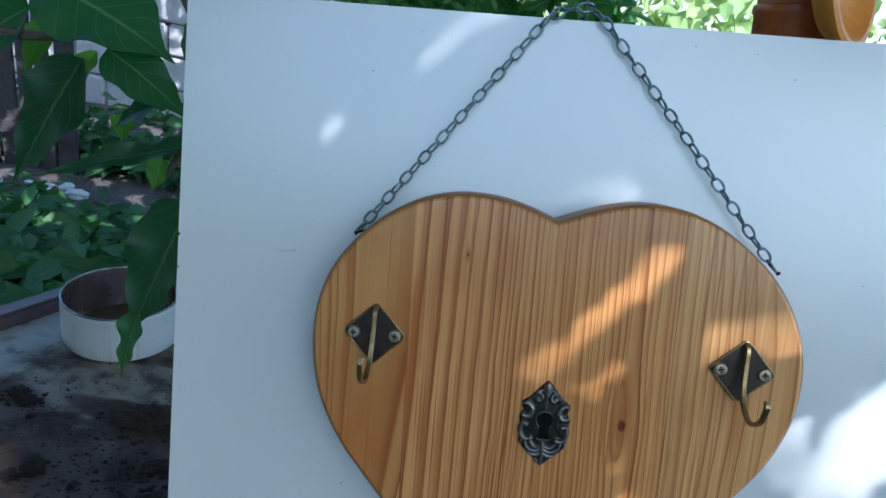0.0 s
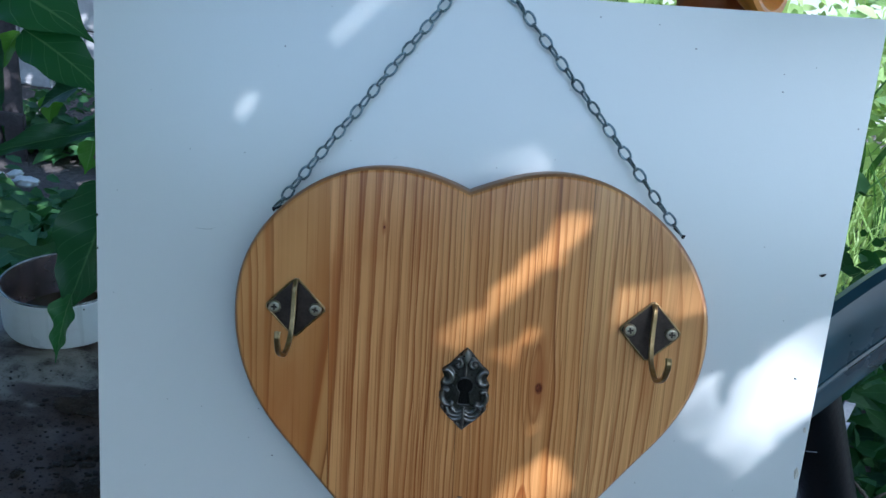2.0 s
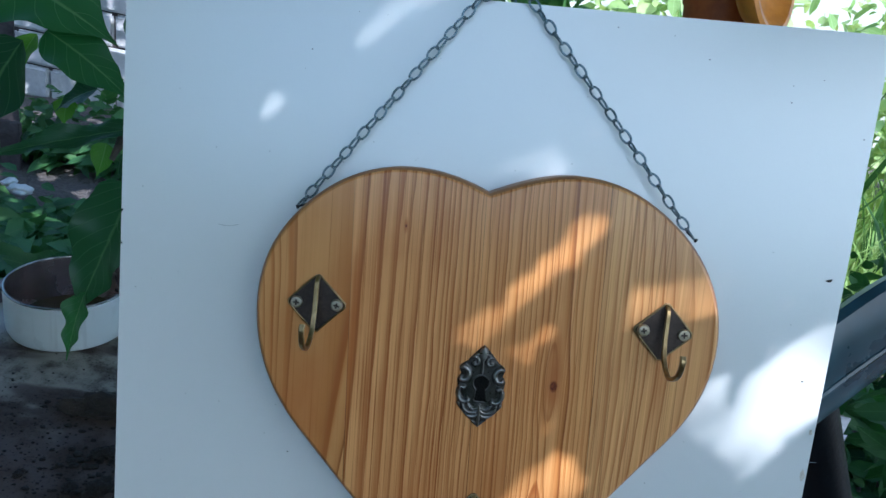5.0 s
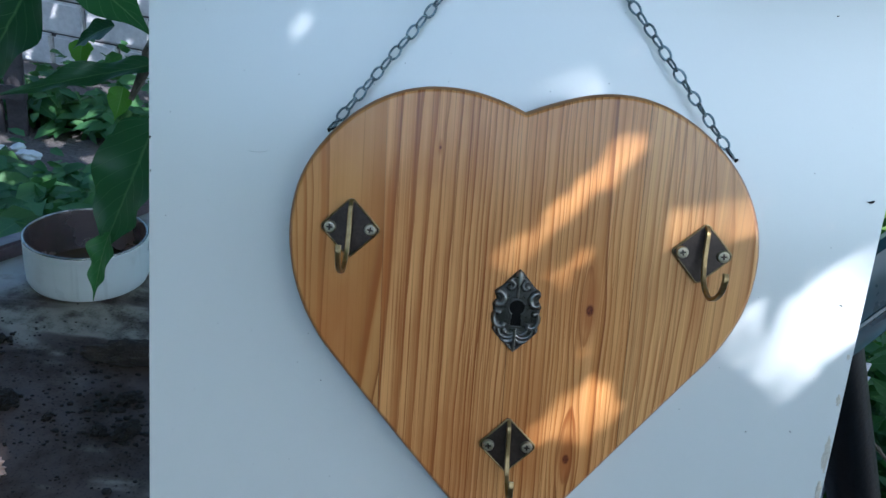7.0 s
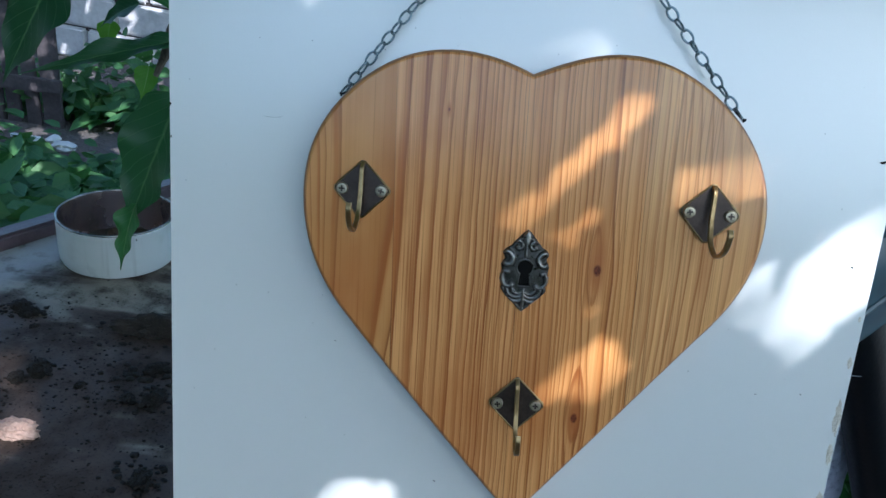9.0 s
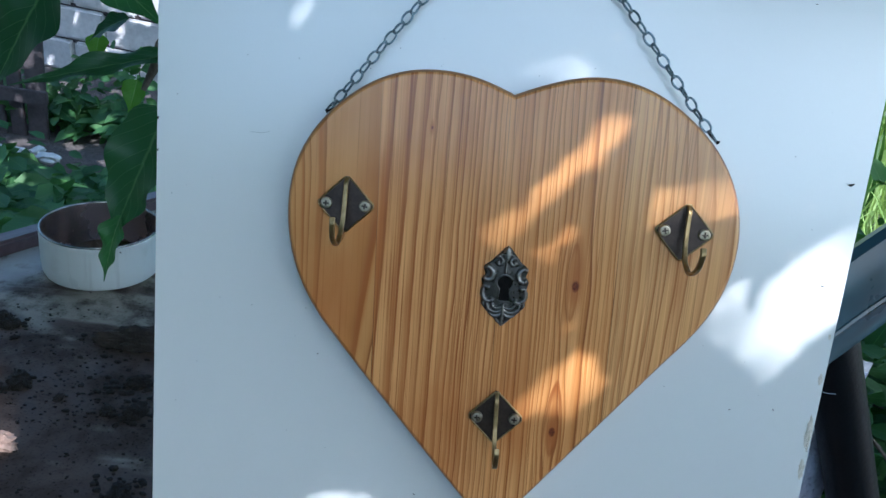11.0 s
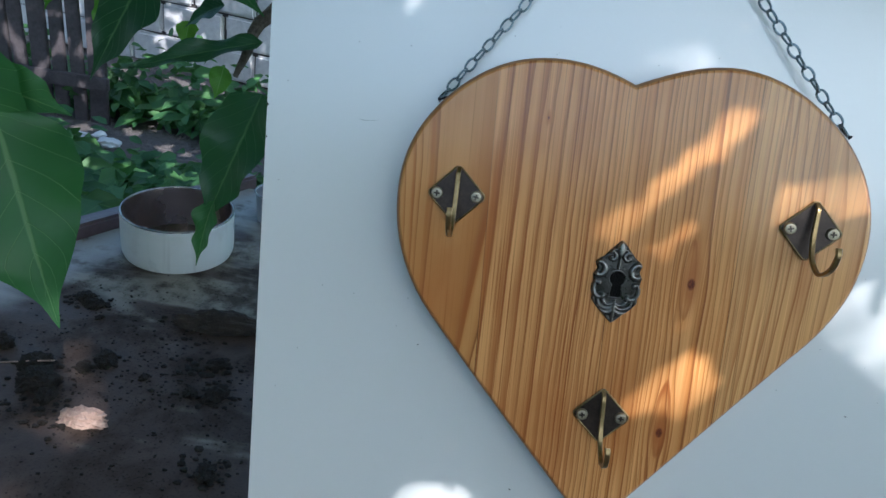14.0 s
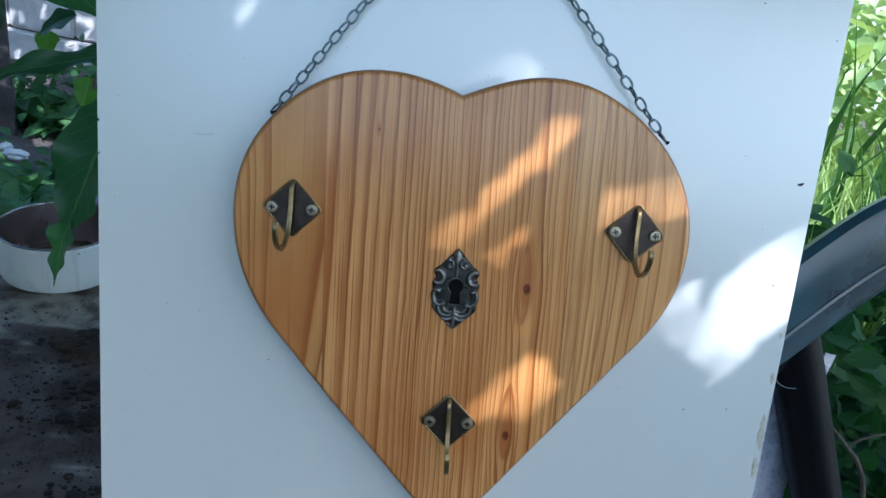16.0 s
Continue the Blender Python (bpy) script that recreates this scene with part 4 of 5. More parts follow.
def crumbs(name, centres, count, size, material, label, category, seed):
    rng = random.Random(seed)
    co, faces = [], []
    base = bmesh.new()
    bmesh.ops.create_icosphere(base, subdivisions=1, radius=1)
    vs, fs = [v.co.copy() for v in base.verts], [[v.index for v in f.verts] for f in base.faces]
    base.free()
    for k in range(count):
        cx, cy, spread = centres[k % len(centres)]
        x, y = rng.gauss(cx, spread), rng.gauss(cy, spread * 0.7)
        if not (-0.80 + 0.485 * (y + 0.4) + 0.02 < x < -0.06 and y < 0.5):
            continue
        r = size * rng.uniform(0.4, 1.0) ** 3 * 1.7
        n0 = len(co)
        off = Vector((rng.random() * 50, rng.random() * 50, 0))
        for v in vs:
            p = v * r * (1 + 0.55 * noise.noise(v * 1.8 + off))
            co.append((x + p.x * 1.3, y + p.y, TABLE_Z + max(p.z * 0.55 + r * 0.2, 0)))
        faces += [[i + n0 for i in f] for f in fs]
    me = bpy.data.meshes.new(name)
    me.from_pydata(co, [], faces)
    me.materials.append(material)
    me.polygons.foreach_set("use_smooth", [True] * len(faces))
    return tagged(new(name, me), label, category, kind="stuff")


CLUMPS = [(-0.322, 0.102, 0.016), (-0.34, 0.12, 0.012), (-0.287, 0.147, 0.007), (-0.30, 0.131, 0.005), (-0.192, 0.171, 0.010), (-0.175, 0.132, 0.011), (-0.36, 0.231, 0.008), (-0.347, 0.224, 0.008), (-0.21, 0.15, 0.018), (-0.30, 0.065, 0.02), (-0.15, 0.05, 0.012), (-0.24, 0.215, 0.016)]
crumbs("soil_clods", CLUMPS, 700, 0.0021, SOIL, "dark crumbled soil clods scattered on the table", "soil", 3)
crumbs("soil_crumbs", [(-0.32, 0.10, 0.06), (-0.3, 0.2, 0.05), (-0.25, 0.05, 0.08), (-0.2, 0.14, 0.04)], 1300, 0.0009, SOIL, "fine dark soil crumbs scattered on the table", "soil", 5)


def clod(x, y, sx, sy, sz, material, name, label, category, seed, turn=0.0):
    bm = bmesh.new()
    bmesh.ops.create_icosphere(bm, subdivisions=4, radius=1)
    off = Vector((seed * 7.3, 0, 0))
    for v in bm.verts:
        p = v.co.copy()
        k = 1 + 0.40 * noise.noise(p * 1.6 + off) + 0.26 * noise.noise(p * 4.3 + off) + 0.14 * noise.noise(p * 10 + off)
        v.co = Vector((p.x * sx, p.y * sy, max(p.z * sz, -0.35 * sz))) * k
    return solo(name, bm, material, pose(x, y, TABLE_Z + 0.3 * sz, 0, 0, turn), label, category)


clod(-0.262, 0.072, 0.019, 0.011, 0.007, PINK, "clay_shard", "pale pink broken clay shard on the soil", "shard", 2)
clod(-0.213, 0.229, 0.046, 0.011, 0.016, CHARRED, "wood_chunk", "dark bark chunk lying on the soiled table", "wood", 4, 10)
for k, (x, y, s) in enumerate(((-0.322, 0.102, 0.017), (-0.340, 0.122, 0.013), (-0.305, 0.088, 0.010), (-0.287, 0.147, 0.011), (-0.300, 0.131, 0.007), (-0.192, 0.171, 0.010), (-0.175, 0.132, 0.011), (-0.198, 0.128, 0.007), (-0.360, 0.231, 0.010), (-0.347, 0.224, 0.009), (-0.33, 0.205, 0.004), (-0.245, 0.135, 0.005), (-0.145, 0.045, 0.010), (-0.385, 0.14, 0.012))):
    clod(x, y, s, s * 0.75, s * 0.6, SOIL, "soil_lump", "dark crumbly soil lump on the table", "soil", 10 + k, 40 * k)


# ---- the tree beside the table: trunk, limbs, near leaves and the crown that shades the place ----
tree = thing("walnut_tree", pose(-1.15, 0.35, 0), "young walnut tree with broad drooping dark green leaves", "tree")
TREE = Vector((-1.15, 0.35, 0))


def limb(name, points, r0, r1):
    line = smooth_line(points, 6)
    radii = [r0 + (r1 - r0) * i / (len(line) - 1) for i in range(len(line))]
    part(name, tube(bmesh.new(), [Vector(p) - TREE for p in line], radii, 9), BARK, tree)


limb("trunk", [(-1.15, 0.35, -0.05), (-1.13, 0.33, 0.8), (-1.16, 0.30, 1.5), (-1.10, 0.22, 2.3), (-0.95, 0.3, 3.2)], 0.06, 0.02)
limb("branch", [(-1.15, 0.31, 1.3), (-0.85, 0.36, 1.42), (-0.45, 0.34, 1.40), at(-1.70, 2.0, 1.7), at(-1.78, 1.9, 0.9), at(-1.9, 1.85, 0.55)], 0.016, 0.002)
limb("branch", [(-1.15, 0.31, 1.25), (-0.8, 0.25, 1.35), at(-4.6, 1.6, 1.9), at(-3.3, 1.6, 1.55), at(-2.6, 1.6, 1.5)], 0.012, 0.003)
limb("branch", [(-1.16, 0.30, 1.5), (-0.95, 0.1, 1.7), (-0.85, -0.1, 1.85), (-0.75, -0.3, 1.9)], 0.024, 0.006)
limb("branch", [(-1.13, 0.26, 1.9), (-1.1, 0.0, 2.05), (-1.15, -0.3, 2.2), (-1.2, -0.6, 2.2)], 0.022, 0.006)


def big_leaf(base, tip, width, face, droop, fold, material=None, seed=0, roll=0.0, wave=0.035):
    """One near leaf from base to tip, in decimetres of the panel's frame, with its stalk."""
    a, b = at(*base), at(*tip)
    n = (BOARD.to_3x3() @ Vector(face)).normalized()
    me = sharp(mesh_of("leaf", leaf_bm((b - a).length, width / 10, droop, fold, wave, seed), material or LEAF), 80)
    ob = part("leaf", me, LEAF, tree, "", Matrix.Translation(-TREE) @ facing(a, b, n, roll))
    return ob


big_leaf((-1.52, 1.35, 0.45), (-1.90, 1.28, -0.62), 0.60, (-0.25, -1, 0.15), 0.06, 0.30, seed=1, wave=0.06)
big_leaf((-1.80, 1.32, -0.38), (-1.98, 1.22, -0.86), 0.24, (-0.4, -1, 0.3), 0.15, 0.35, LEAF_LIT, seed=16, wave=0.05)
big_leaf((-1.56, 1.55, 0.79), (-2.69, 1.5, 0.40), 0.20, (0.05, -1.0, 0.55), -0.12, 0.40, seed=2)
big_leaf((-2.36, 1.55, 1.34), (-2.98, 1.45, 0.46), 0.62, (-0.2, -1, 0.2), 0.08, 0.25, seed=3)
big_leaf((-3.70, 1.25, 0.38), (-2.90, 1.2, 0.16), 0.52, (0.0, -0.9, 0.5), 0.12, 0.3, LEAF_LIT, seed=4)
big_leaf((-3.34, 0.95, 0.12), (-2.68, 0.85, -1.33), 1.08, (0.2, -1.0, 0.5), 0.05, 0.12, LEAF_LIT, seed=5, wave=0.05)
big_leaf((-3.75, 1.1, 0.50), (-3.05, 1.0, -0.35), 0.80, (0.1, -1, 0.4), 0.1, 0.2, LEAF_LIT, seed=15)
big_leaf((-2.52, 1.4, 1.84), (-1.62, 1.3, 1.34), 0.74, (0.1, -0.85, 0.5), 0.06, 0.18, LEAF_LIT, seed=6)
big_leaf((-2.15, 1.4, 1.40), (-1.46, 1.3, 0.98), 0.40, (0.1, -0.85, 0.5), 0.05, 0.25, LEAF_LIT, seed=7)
big_leaf((-1.50, 1.8, 1.75), (-1.56, 1.7, 1.15), 0.45, (0.3, -1, 0.1), 0.05, 0.25, seed=17)
big_leaf((-1.93, 1.7, 1.06), (-2.30, 1.7, 0.91), 0.22, (-0.1, -0.8, 0.6), 0.15, 0.3, seed=8)
big_leaf((-2.60, 2.5, 1.02), (-2.63, 2.45, 0.78), 0.20, (0.2, -1, 0.2), 0.1, 0.2, LEAF_FRESH, seed=9)
big_leaf((-2.34, 2.6, 0.66), (-2.41, 2.55, 0.36), 0.22, (0.3, -1, 0.2), 0.1, 0.2, LEAF_FRESH, seed=10)
big_leaf((-2.95, 2.6, 1.55), (-3.15, 2.5, 1.10), 0.24, (-0.3, -1, 0.0), 0.1, 0.3, LEAF_FRESH, seed=11)
big_leaf((-3.35, 2.6, 1.75), (-3.60, 2.5, 1.30), 0.27, (0.2, -1, 0.1), 0.1, 0.3, LEAF_FRESH, seed=18)
big_leaf((-3.30, 2.4, 1.20), (-3.42, 2.3, 0.82), 0.22, (0.1, -1, 0.2), 0.1, 0.3, LEAF_FRESH, seed=19)
big_leaf((-2.75, 2.7, 1.65), (-2.60, 2.6, 1.32), 0.18, (0.1, -1, 0.2), 0.1, 0.3, LEAF_FRESH, seed=20)
big_leaf((-3.85, 2.5, 1.45), (-3.95, 2.4, 1.02), 0.26, (0.1, -1, 0.2), 0.1, 0.3, LEAF_FRESH, seed=21)
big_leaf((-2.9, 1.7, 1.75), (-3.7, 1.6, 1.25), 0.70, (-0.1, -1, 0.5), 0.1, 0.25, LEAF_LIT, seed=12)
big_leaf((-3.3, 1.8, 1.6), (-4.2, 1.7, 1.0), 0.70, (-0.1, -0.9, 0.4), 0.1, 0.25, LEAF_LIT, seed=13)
big_leaf((-1.5, 1.9, 1.9), (-1.15, 1.7, 1.35), 0.60, (0.2, -1, 0.2), 0.1, 0.25, seed=14)

# Gaps in the crown through which the sun falls, as outlines on the panel in centimetres (x, z) and their depth.
GAPS = [
    (2.0, True, [(27.6, -1.8), (28.2, -3.2), (25.6, -6.0), (24.8, -5.2), (26.2, -3.4)]),
    (2.0, False, [(28.6, 0.6), (28.9, -3.8), (26.8, -5.2), (24.9, -7.9), (23.5, -6.8), (21.5, -5.8), (21.2, -4.2), (22.3, -3.3), (23.5, -5.0), (24.6, -3.1), (26.3, -0.7)]),
    (0.0, False, [(14.3, 5.2), (14.5, 4.9), (13.2, 3.3), (11.6, 1.4), (10.2, -0.3), (8.9, -1.2), (8.8, -1.0), (10.0, 0.1), (11.3, 1.7), (12.7, 3.5)]),
    (0.0, False, [(12.7, -0.7), (11.5, -1.6), (11.6, -1.4)]),
    (0.0, False, [(13.9, -7.1), (14.7, -8.3), (14.2, -9.5), (12.8, -10.3), (11.2, -10.4), (11.6, -9.6), (12.8, -8.2)]),
    (0.0, True, [(13.9, -7.9), (14.1, -8.5), (13.0, -9.3)]),
    (0.0, False, [(20.9, 2.3), (21.0, 1.2), (18.8, 1.2), (17.0, 0.5), (17.1, 1.5), (19.0, 2.3)]),
    (2.0, False, [(12.8, 8.0), (11.5, 8.2), (10.3, 8.0), (9.7, 7.3), (12.7, 7.6)]),
    (2.0, False, [(-2.2, 9.6), (-2.1, 9.7), (-2.2, 9.7)]),
    (2.0, True, [(0.9, -18.0), (2.2, -18.4), (3.4, -19.0), (3.4, -20.5), (-1.0, -20.5), (-0.2, -18.8)]),
    (2.0, False, [(5.4, 15.7), (4.2, 14.8), (2.2, 13.4), (3.0, 14.5), (4.5, 15.5)]),
]


def inside(px, pz, poly):
    got = np.zeros(px.shape, bool)
    for (x0, z0), (x1, z1) in zip(poly, poly[1:] + poly[:1]):
        if z0 != z1:
            got ^= ((z0 > pz) != (z1 > pz)) & (px < (x1 - x0) * (pz - z0) / (z1 - z0) + x0)
    return got


def gap_points(everything):
    """Places on the panel and the heart that the sun reaches."""
    out = []
    for depth, full, poly in GAPS:
        if everything or full:
            c = np.array(poly)
            gx, gz = np.meshgrid(np.arange(c[:, 0].min(), c[:, 0].max(), 0.3), np.arange(c[:, 1].min(), c[:, 1].max(), 0.3))
            gx, gz = gx.ravel(), gz.ravel()
            keep = inside(gx, gz, poly)
            gx, gz = np.concatenate([gx[keep], c[:, 0]]), np.concatenate([gz[keep], c[:, 1]])
            out.append(np.stack([gx, 0 * gx + depth, gz], 1) / 100)
    # a fleck on the clay shard
    inv = np.array(BOARD.inverted())
    for k in range(12):
        q = np.array((-0.255 + 0.006 * math.cos(k), 0.070 + 0.004 * math.sin(k), TABLE_Z + 0.008))
        out.append((inv[:3, :3] @ q + inv[:3, 3])[None])
    m = np.array(BOARD)
    return np.concatenate(out) @ m[:3, :3].T + m[:3, 3]


def crown(name, count, far, reach, centre, size, seed, gaps, label, owner=None):
    """A layer of leaves across the sun's way: round a centre on the ground plan, far metres towards the sun."""
    rng = np.random.default_rng(seed)
    s = np.array(SUN)
    a = np.cross(s, (0, 0, 1))
    a /= np.linalg.norm(a)
    b = np.cross(a, s)
    uv = rng.uniform(-1, 1, (count, 2)) * np.array(reach)
    p = np.array(centre) + s * (far + rng.uniform(-0.08, 0.08, (count, 1)) * far) + uv[:, :1] * a + uv[:, 1:] * b
    way = a * rng.normal(0, 1, (count, 1)) + b * rng.normal(0, 1, (count, 1)) + np.array((0, 0, -0.4)) + s * rng.normal(0, 0.25, (count, 1))
    way /= np.linalg.norm(way, axis=1, keepdims=True)
    face = s + rng.normal(0, 0.35, (count, 3))
    length = rng.uniform(*size, count)
    width = length * rng.uniform(0.42, 0.6, count)
    side = np.cross(way, face)
    side /= np.linalg.norm(side, axis=1, keepdims=True)
    flat = np.stack([a, b])
    pa, wa, sa = p @ flat.T, way @ flat.T * length[:, None], side @ flat.T * width[:, None]
    det = wa[:, 0] * sa[:, 1] - wa[:, 1] * sa[:, 0]
    det = np.where(np.abs(det) < 1e-9, 1e-9, det)
    keep = np.ones(count, bool)
    for q in gap_points(gaps) @ flat.T:
        d = q - pa
        t, w = (d[:, 0] * sa[:, 1] - d[:, 1] * sa[:, 0]) / det, (wa[:, 0] * d[:, 1] - wa[:, 1] * d[:, 0]) / det
        keep &= ~((t > -0.03) & (t < 1.03) & (np.abs(w) < 0.46))
    p, way, face, length, width = p[keep], way[keep], face[keep], length[keep], width[keep]
    owner = owner or tree
    me = scatter(name, p - np.array(owner.matrix_basis.translation), way, face, length, width, LEAF_SHADE)
    ob = part(name, me, LEAF_SHADE, owner, label)
    return tagged(ob, kind="stuff")


# An unseen taller tree, added behind the viewer; its leaf layers between sun and table shape the sun patches.
shade_tree = thing("shade_tree", pose(3.2, -2.6, 0), "unseen tall tree added to shade the table", "tree")
for name, line, r0, r1 in (
    ("trunk", [(0, 0, -0.05), (0.03, 0.02, 1.6), (-0.04, -0.02, 3.2), (-0.1, -0.1, 4.3)], 0.13, 0.05),
    ("branch", [(0, 0, 1.8), (-0.9, 0.65, 2.0), (-1.6, 1.25, 2.15), (-2.05, 1.6, 2.0)], 0.04, 0.008),
    ("branch", [(-0.03, 0, 2.7), (-0.6, 0.3, 3.1), (-1.2, 0.6, 3.3)], 0.04, 0.01),
    ("branch", [(-0.04, 0, 3.1), (0.1, 0.45, 3.6), (0.15, 0.9, 3.9)], 0.035, 0.01),
    ("branch", [(-0.1, -0.1, 4.2), (-0.25, -0.25, 4.6), (-0.45, -0.35, 4.85)], 0.035, 0.01),
):
    line = smooth_line(line, 6)
    part(name, tube(bmesh.new(), line, [r0 + (r1 - r0) * k / (len(line) - 1) for k in range(len(line))], 10), BARK, shade_tree)
crown("crown_leaves", 17000, 1.35, (0.215, 0.27), at(0.95, 0.1, -0.7), (0.011, 0.026), 1, True, "dense fine shading leaves", shade_tree)
crown("crown_leaves", 3200, 3.2, (0.75, 0.75), at(-2.6, 1.0, -0.6), (0.07, 0.14), 2, True, "dense shading crown leaves", shade_tree)
crown("crown_leaves", 5200, 4.0, (2.3, 1.7), (-2.2, 2.6, 0.4), (0.12, 0.22), 3, True, "dense shading crown leaves")
crown("crown_leaves", 2200, 5.0, (0.85, 0.7), (1.25, 1.15, 0.3), (0.10, 0.20), 4, True, "loose shading crown leaves", shade_tree)
crown("crown_leaves", 5200, 5.4, (0.34, 0.34), at(1.0, 0, -0.3), (0.014, 0.025), 6, False, "fine shading crown leaves", shade_tree)
# Two tufts added only to weaken the flecks on the panel's upper left.
crown("crown_leaves", 24, 5.2, (0.022, 0.022), at(-0.22, 0.2, 0.98), (0.012, 0.020), 7, False, "small leaf tuft added to dim a sun fleck", shade_tree)
crown("crown_leaves", 64, 5.2, (0.040, 0.035), at(0.38, 0.2, 1.49), (0.012, 0.020), 8, False, "small leaf tuft added to dim a sun fleck", shade_tree)


def bough_leaves(centre, radii, count, seed):
    """Leaves round the tall tree's limbs, clear of the sun's way to the panel."""
    rng = np.random.default_rng(seed)
    d = rng.normal(0, 1, (count, 3))
    d /= np.linalg.norm(d, axis=1, keepdims=True)
    p = np.array(centre) + d * np.array(radii) * rng.uniform(0.2, 1.0, (count, 1)) ** 0.5
    off = p - np.array(at(1.0, 0, -0.3))
    off = off - np.outer(off @ np.array(SUN), np.array(SUN))
    keep = np.linalg.norm(off, axis=1) > 0.46
    p, d = p[keep], d[keep]
    n = len(p)
    way = d * 0.5 + rng.normal(0, 0.5, (n, 3)) + (0, 0, -0.5)
    face = rng.normal(0, 0.5, (n, 3)) + (0, 0, 1) + d * 0.5
    length = rng.uniform(0.07, 0.15, n)
    me = scatter("crown_leaves", p - np.array(shade_tree.matrix_basis.translation), way, face, length, length * rng.uniform(0.45, 0.6, n), LEAF_SHADE)
    tagged(part("crown_leaves", me, LEAF_SHADE, shade_tree, "outer crown leaves"), kind="stuff")


bough_leaves((3.05, -2.65, 4.25), (0.85, 0.8, 0.6), 2000, 31)


def hanging_crown(centre, radii, count, seed):
    """Unseen leaves added round the trunk's upper limbs to cut the sky's light."""
    rng = np.random.default_rng(seed)
    d = rng.normal(0, 1, (count, 3))
    d /= np.linalg.norm(d, axis=1, keepdims=True)
    p = np.array(centre) + d * np.array(radii) * rng.uniform(0.3, 1.0, (count, 1)) ** 0.5
    way = d * 0.5 + rng.normal(0, 0.5, (count, 3)) + (0, 0, -0.6)
    face = rng.normal(0, 0.4, (count, 3)) + (0, 0, 1) + d * 0.5
    length = rng.uniform(0.10, 0.17, count)
    me = scatter("crown_leaves", p - np.array(TREE), way, face, length, length * rng.uniform(0.45, 0.6, count), LEAF_SHADE)
    tagged(part("crown_leaves", me, LEAF_SHADE, tree, "dense shading crown leaves"), kind="stuff")


hanging_crown((-1.25, -0.45, 1.65), (0.75, 0.85, 0.65), 1900, 21)


# ---- left background: low plants, path, fence, block wall ----
def low_plants():
    rng = np.random.default_rng(5)
    n = 4600
    x, y = rng.uniform(-3.4, -0.35, n), rng.uniform(0.75, 3.6, n)
    path = (np.abs(y - 2.33 - 0.06 * np.sin(2 * x)) < 0.27) | (y > 3.05)
    keep = ~path & ~((x > -1.2) & (y < 0.6)) & (np.hypot(x + 1.15, y - 0.35) > 0.35)
    x, y = x[keep], y[keep]
    n = len(x)
    clump = np.array([noise.noise((a * 2.2, b * 2.2, 0)) for a, b in zip(x, y)])
    z = 0.05 + rng.uniform(0, 1, n) * (0.16 + 0.16 * clump) + np.where(y > 2.55, 0.05, 0)
    p = np.stack([x, y, np.abs(z)], 1)
    way = rng.normal(0, 1, (n, 3)) * (1, 1, 0.35)
    face = rng.normal(0, 0.45, (n, 3)) + (0, -0.25, 1)
    length = rng.uniform(0.05, 0.11, n)
    me = scatter("garden_plants", p, way, face, length, length * rng.uniform(0.45, 0.75, n), LEAF_LOW)
    tagged(new("garden_plants", me), "low leafy green garden plants covering the bed", "plants", kind="stuff")
    n = 620
    x, y = rng.uniform(-2.4, -1.0, n), rng.uniform(2.60, 2.95, n)
    clump = np.array([noise.noise((a * 2.6, b * 2.6, 9)) for a, b in zip(x, y)])
    z = 0.04 + rng.uniform(0, 1, n) ** 0.8 * np.clip(0.09 + 0.24 * clump, 0.02, 0.19)
    way = rng.normal(0, 1, (n, 3)) * (1, 1, 0.4) + (0, -0.4, -0.3)
    face = rng.normal(0, 0.4, (n, 3)) + (0, -0.5, 0.9)
    length = rng.uniform(0.07, 0.17, n)
    me = scatter("wall_plants", np.stack([x, y, z], 1), way, face, length, length * rng.uniform(0.4, 0.65, n), LEAF_LOW)
    tagged(new("wall_plants", me), "broad-leaved green plants growing along the block wall", "plants", kind="stuff")
    n = 5200
    x, y = rng.uniform(-2.6, -0.3, n), rng.uniform(0.70, 2.06, n)
    clump = np.array([noise.noise((a * 3.1, b * 3.1, 4)) for a, b in zip(x, y)])
    z = 0.05 + rng.uniform(0, 1, n) ** 0.6 * (0.26 + 0.12 * clump) * np.clip(2.1 - 0.95 * y, 0.1, 1)
    way = rng.normal(0, 1, (n, 3)) * (1, 1, 0.3) + (0, -0.3, -0.25)
    face = rng.normal(0, 0.4, (n, 3)) + (0, -0.45, 1)
    length = rng.uniform(0.06, 0.15, n)
    me = scatter("bed_plants", np.stack([x, y, z], 1), way, face, length, length * rng.uniform(0.5, 0.75, n), LEAF_LOW)
    tagged(new("bed_plants", me), "dense broad-leaved dark green plants behind the table", "plants", kind="stuff")


low_plants()


def fence():
    ob = thing("plank_fence", pose(-2.25, 2.48, 0, 0, 0, 8), "dark weathered vertical plank fence", "fence")
    rnd = random.Random(11)
    for k in range(21):
        w, h = rnd.uniform(0.055, 0.08), rnd.uniform(1.25, 1.4)
        bm = box(bmesh.new(), -w / 2, -0.01, 0.0, w / 2, 0.01, h, 0.003)
        for v in bm.verts:
            v.co.x += 0.004 * noise.noise(v.co * 3 + Vector((k, 0, 0)))
        part("plank", bm, FENCE, ob, "", pose(-1.2 + 0.082 * k, rnd.uniform(-0.006, 0.006), 0, 0, rnd.uniform(-1.2, 1.2), 0))
    for z in (0.17, 1.0):
        part("rail", box(bmesh.new(), -1.25, -0.045, z, 0.5, -0.014, z + 0.06, 0.004), FENCE, ob)
    return ob


fence()


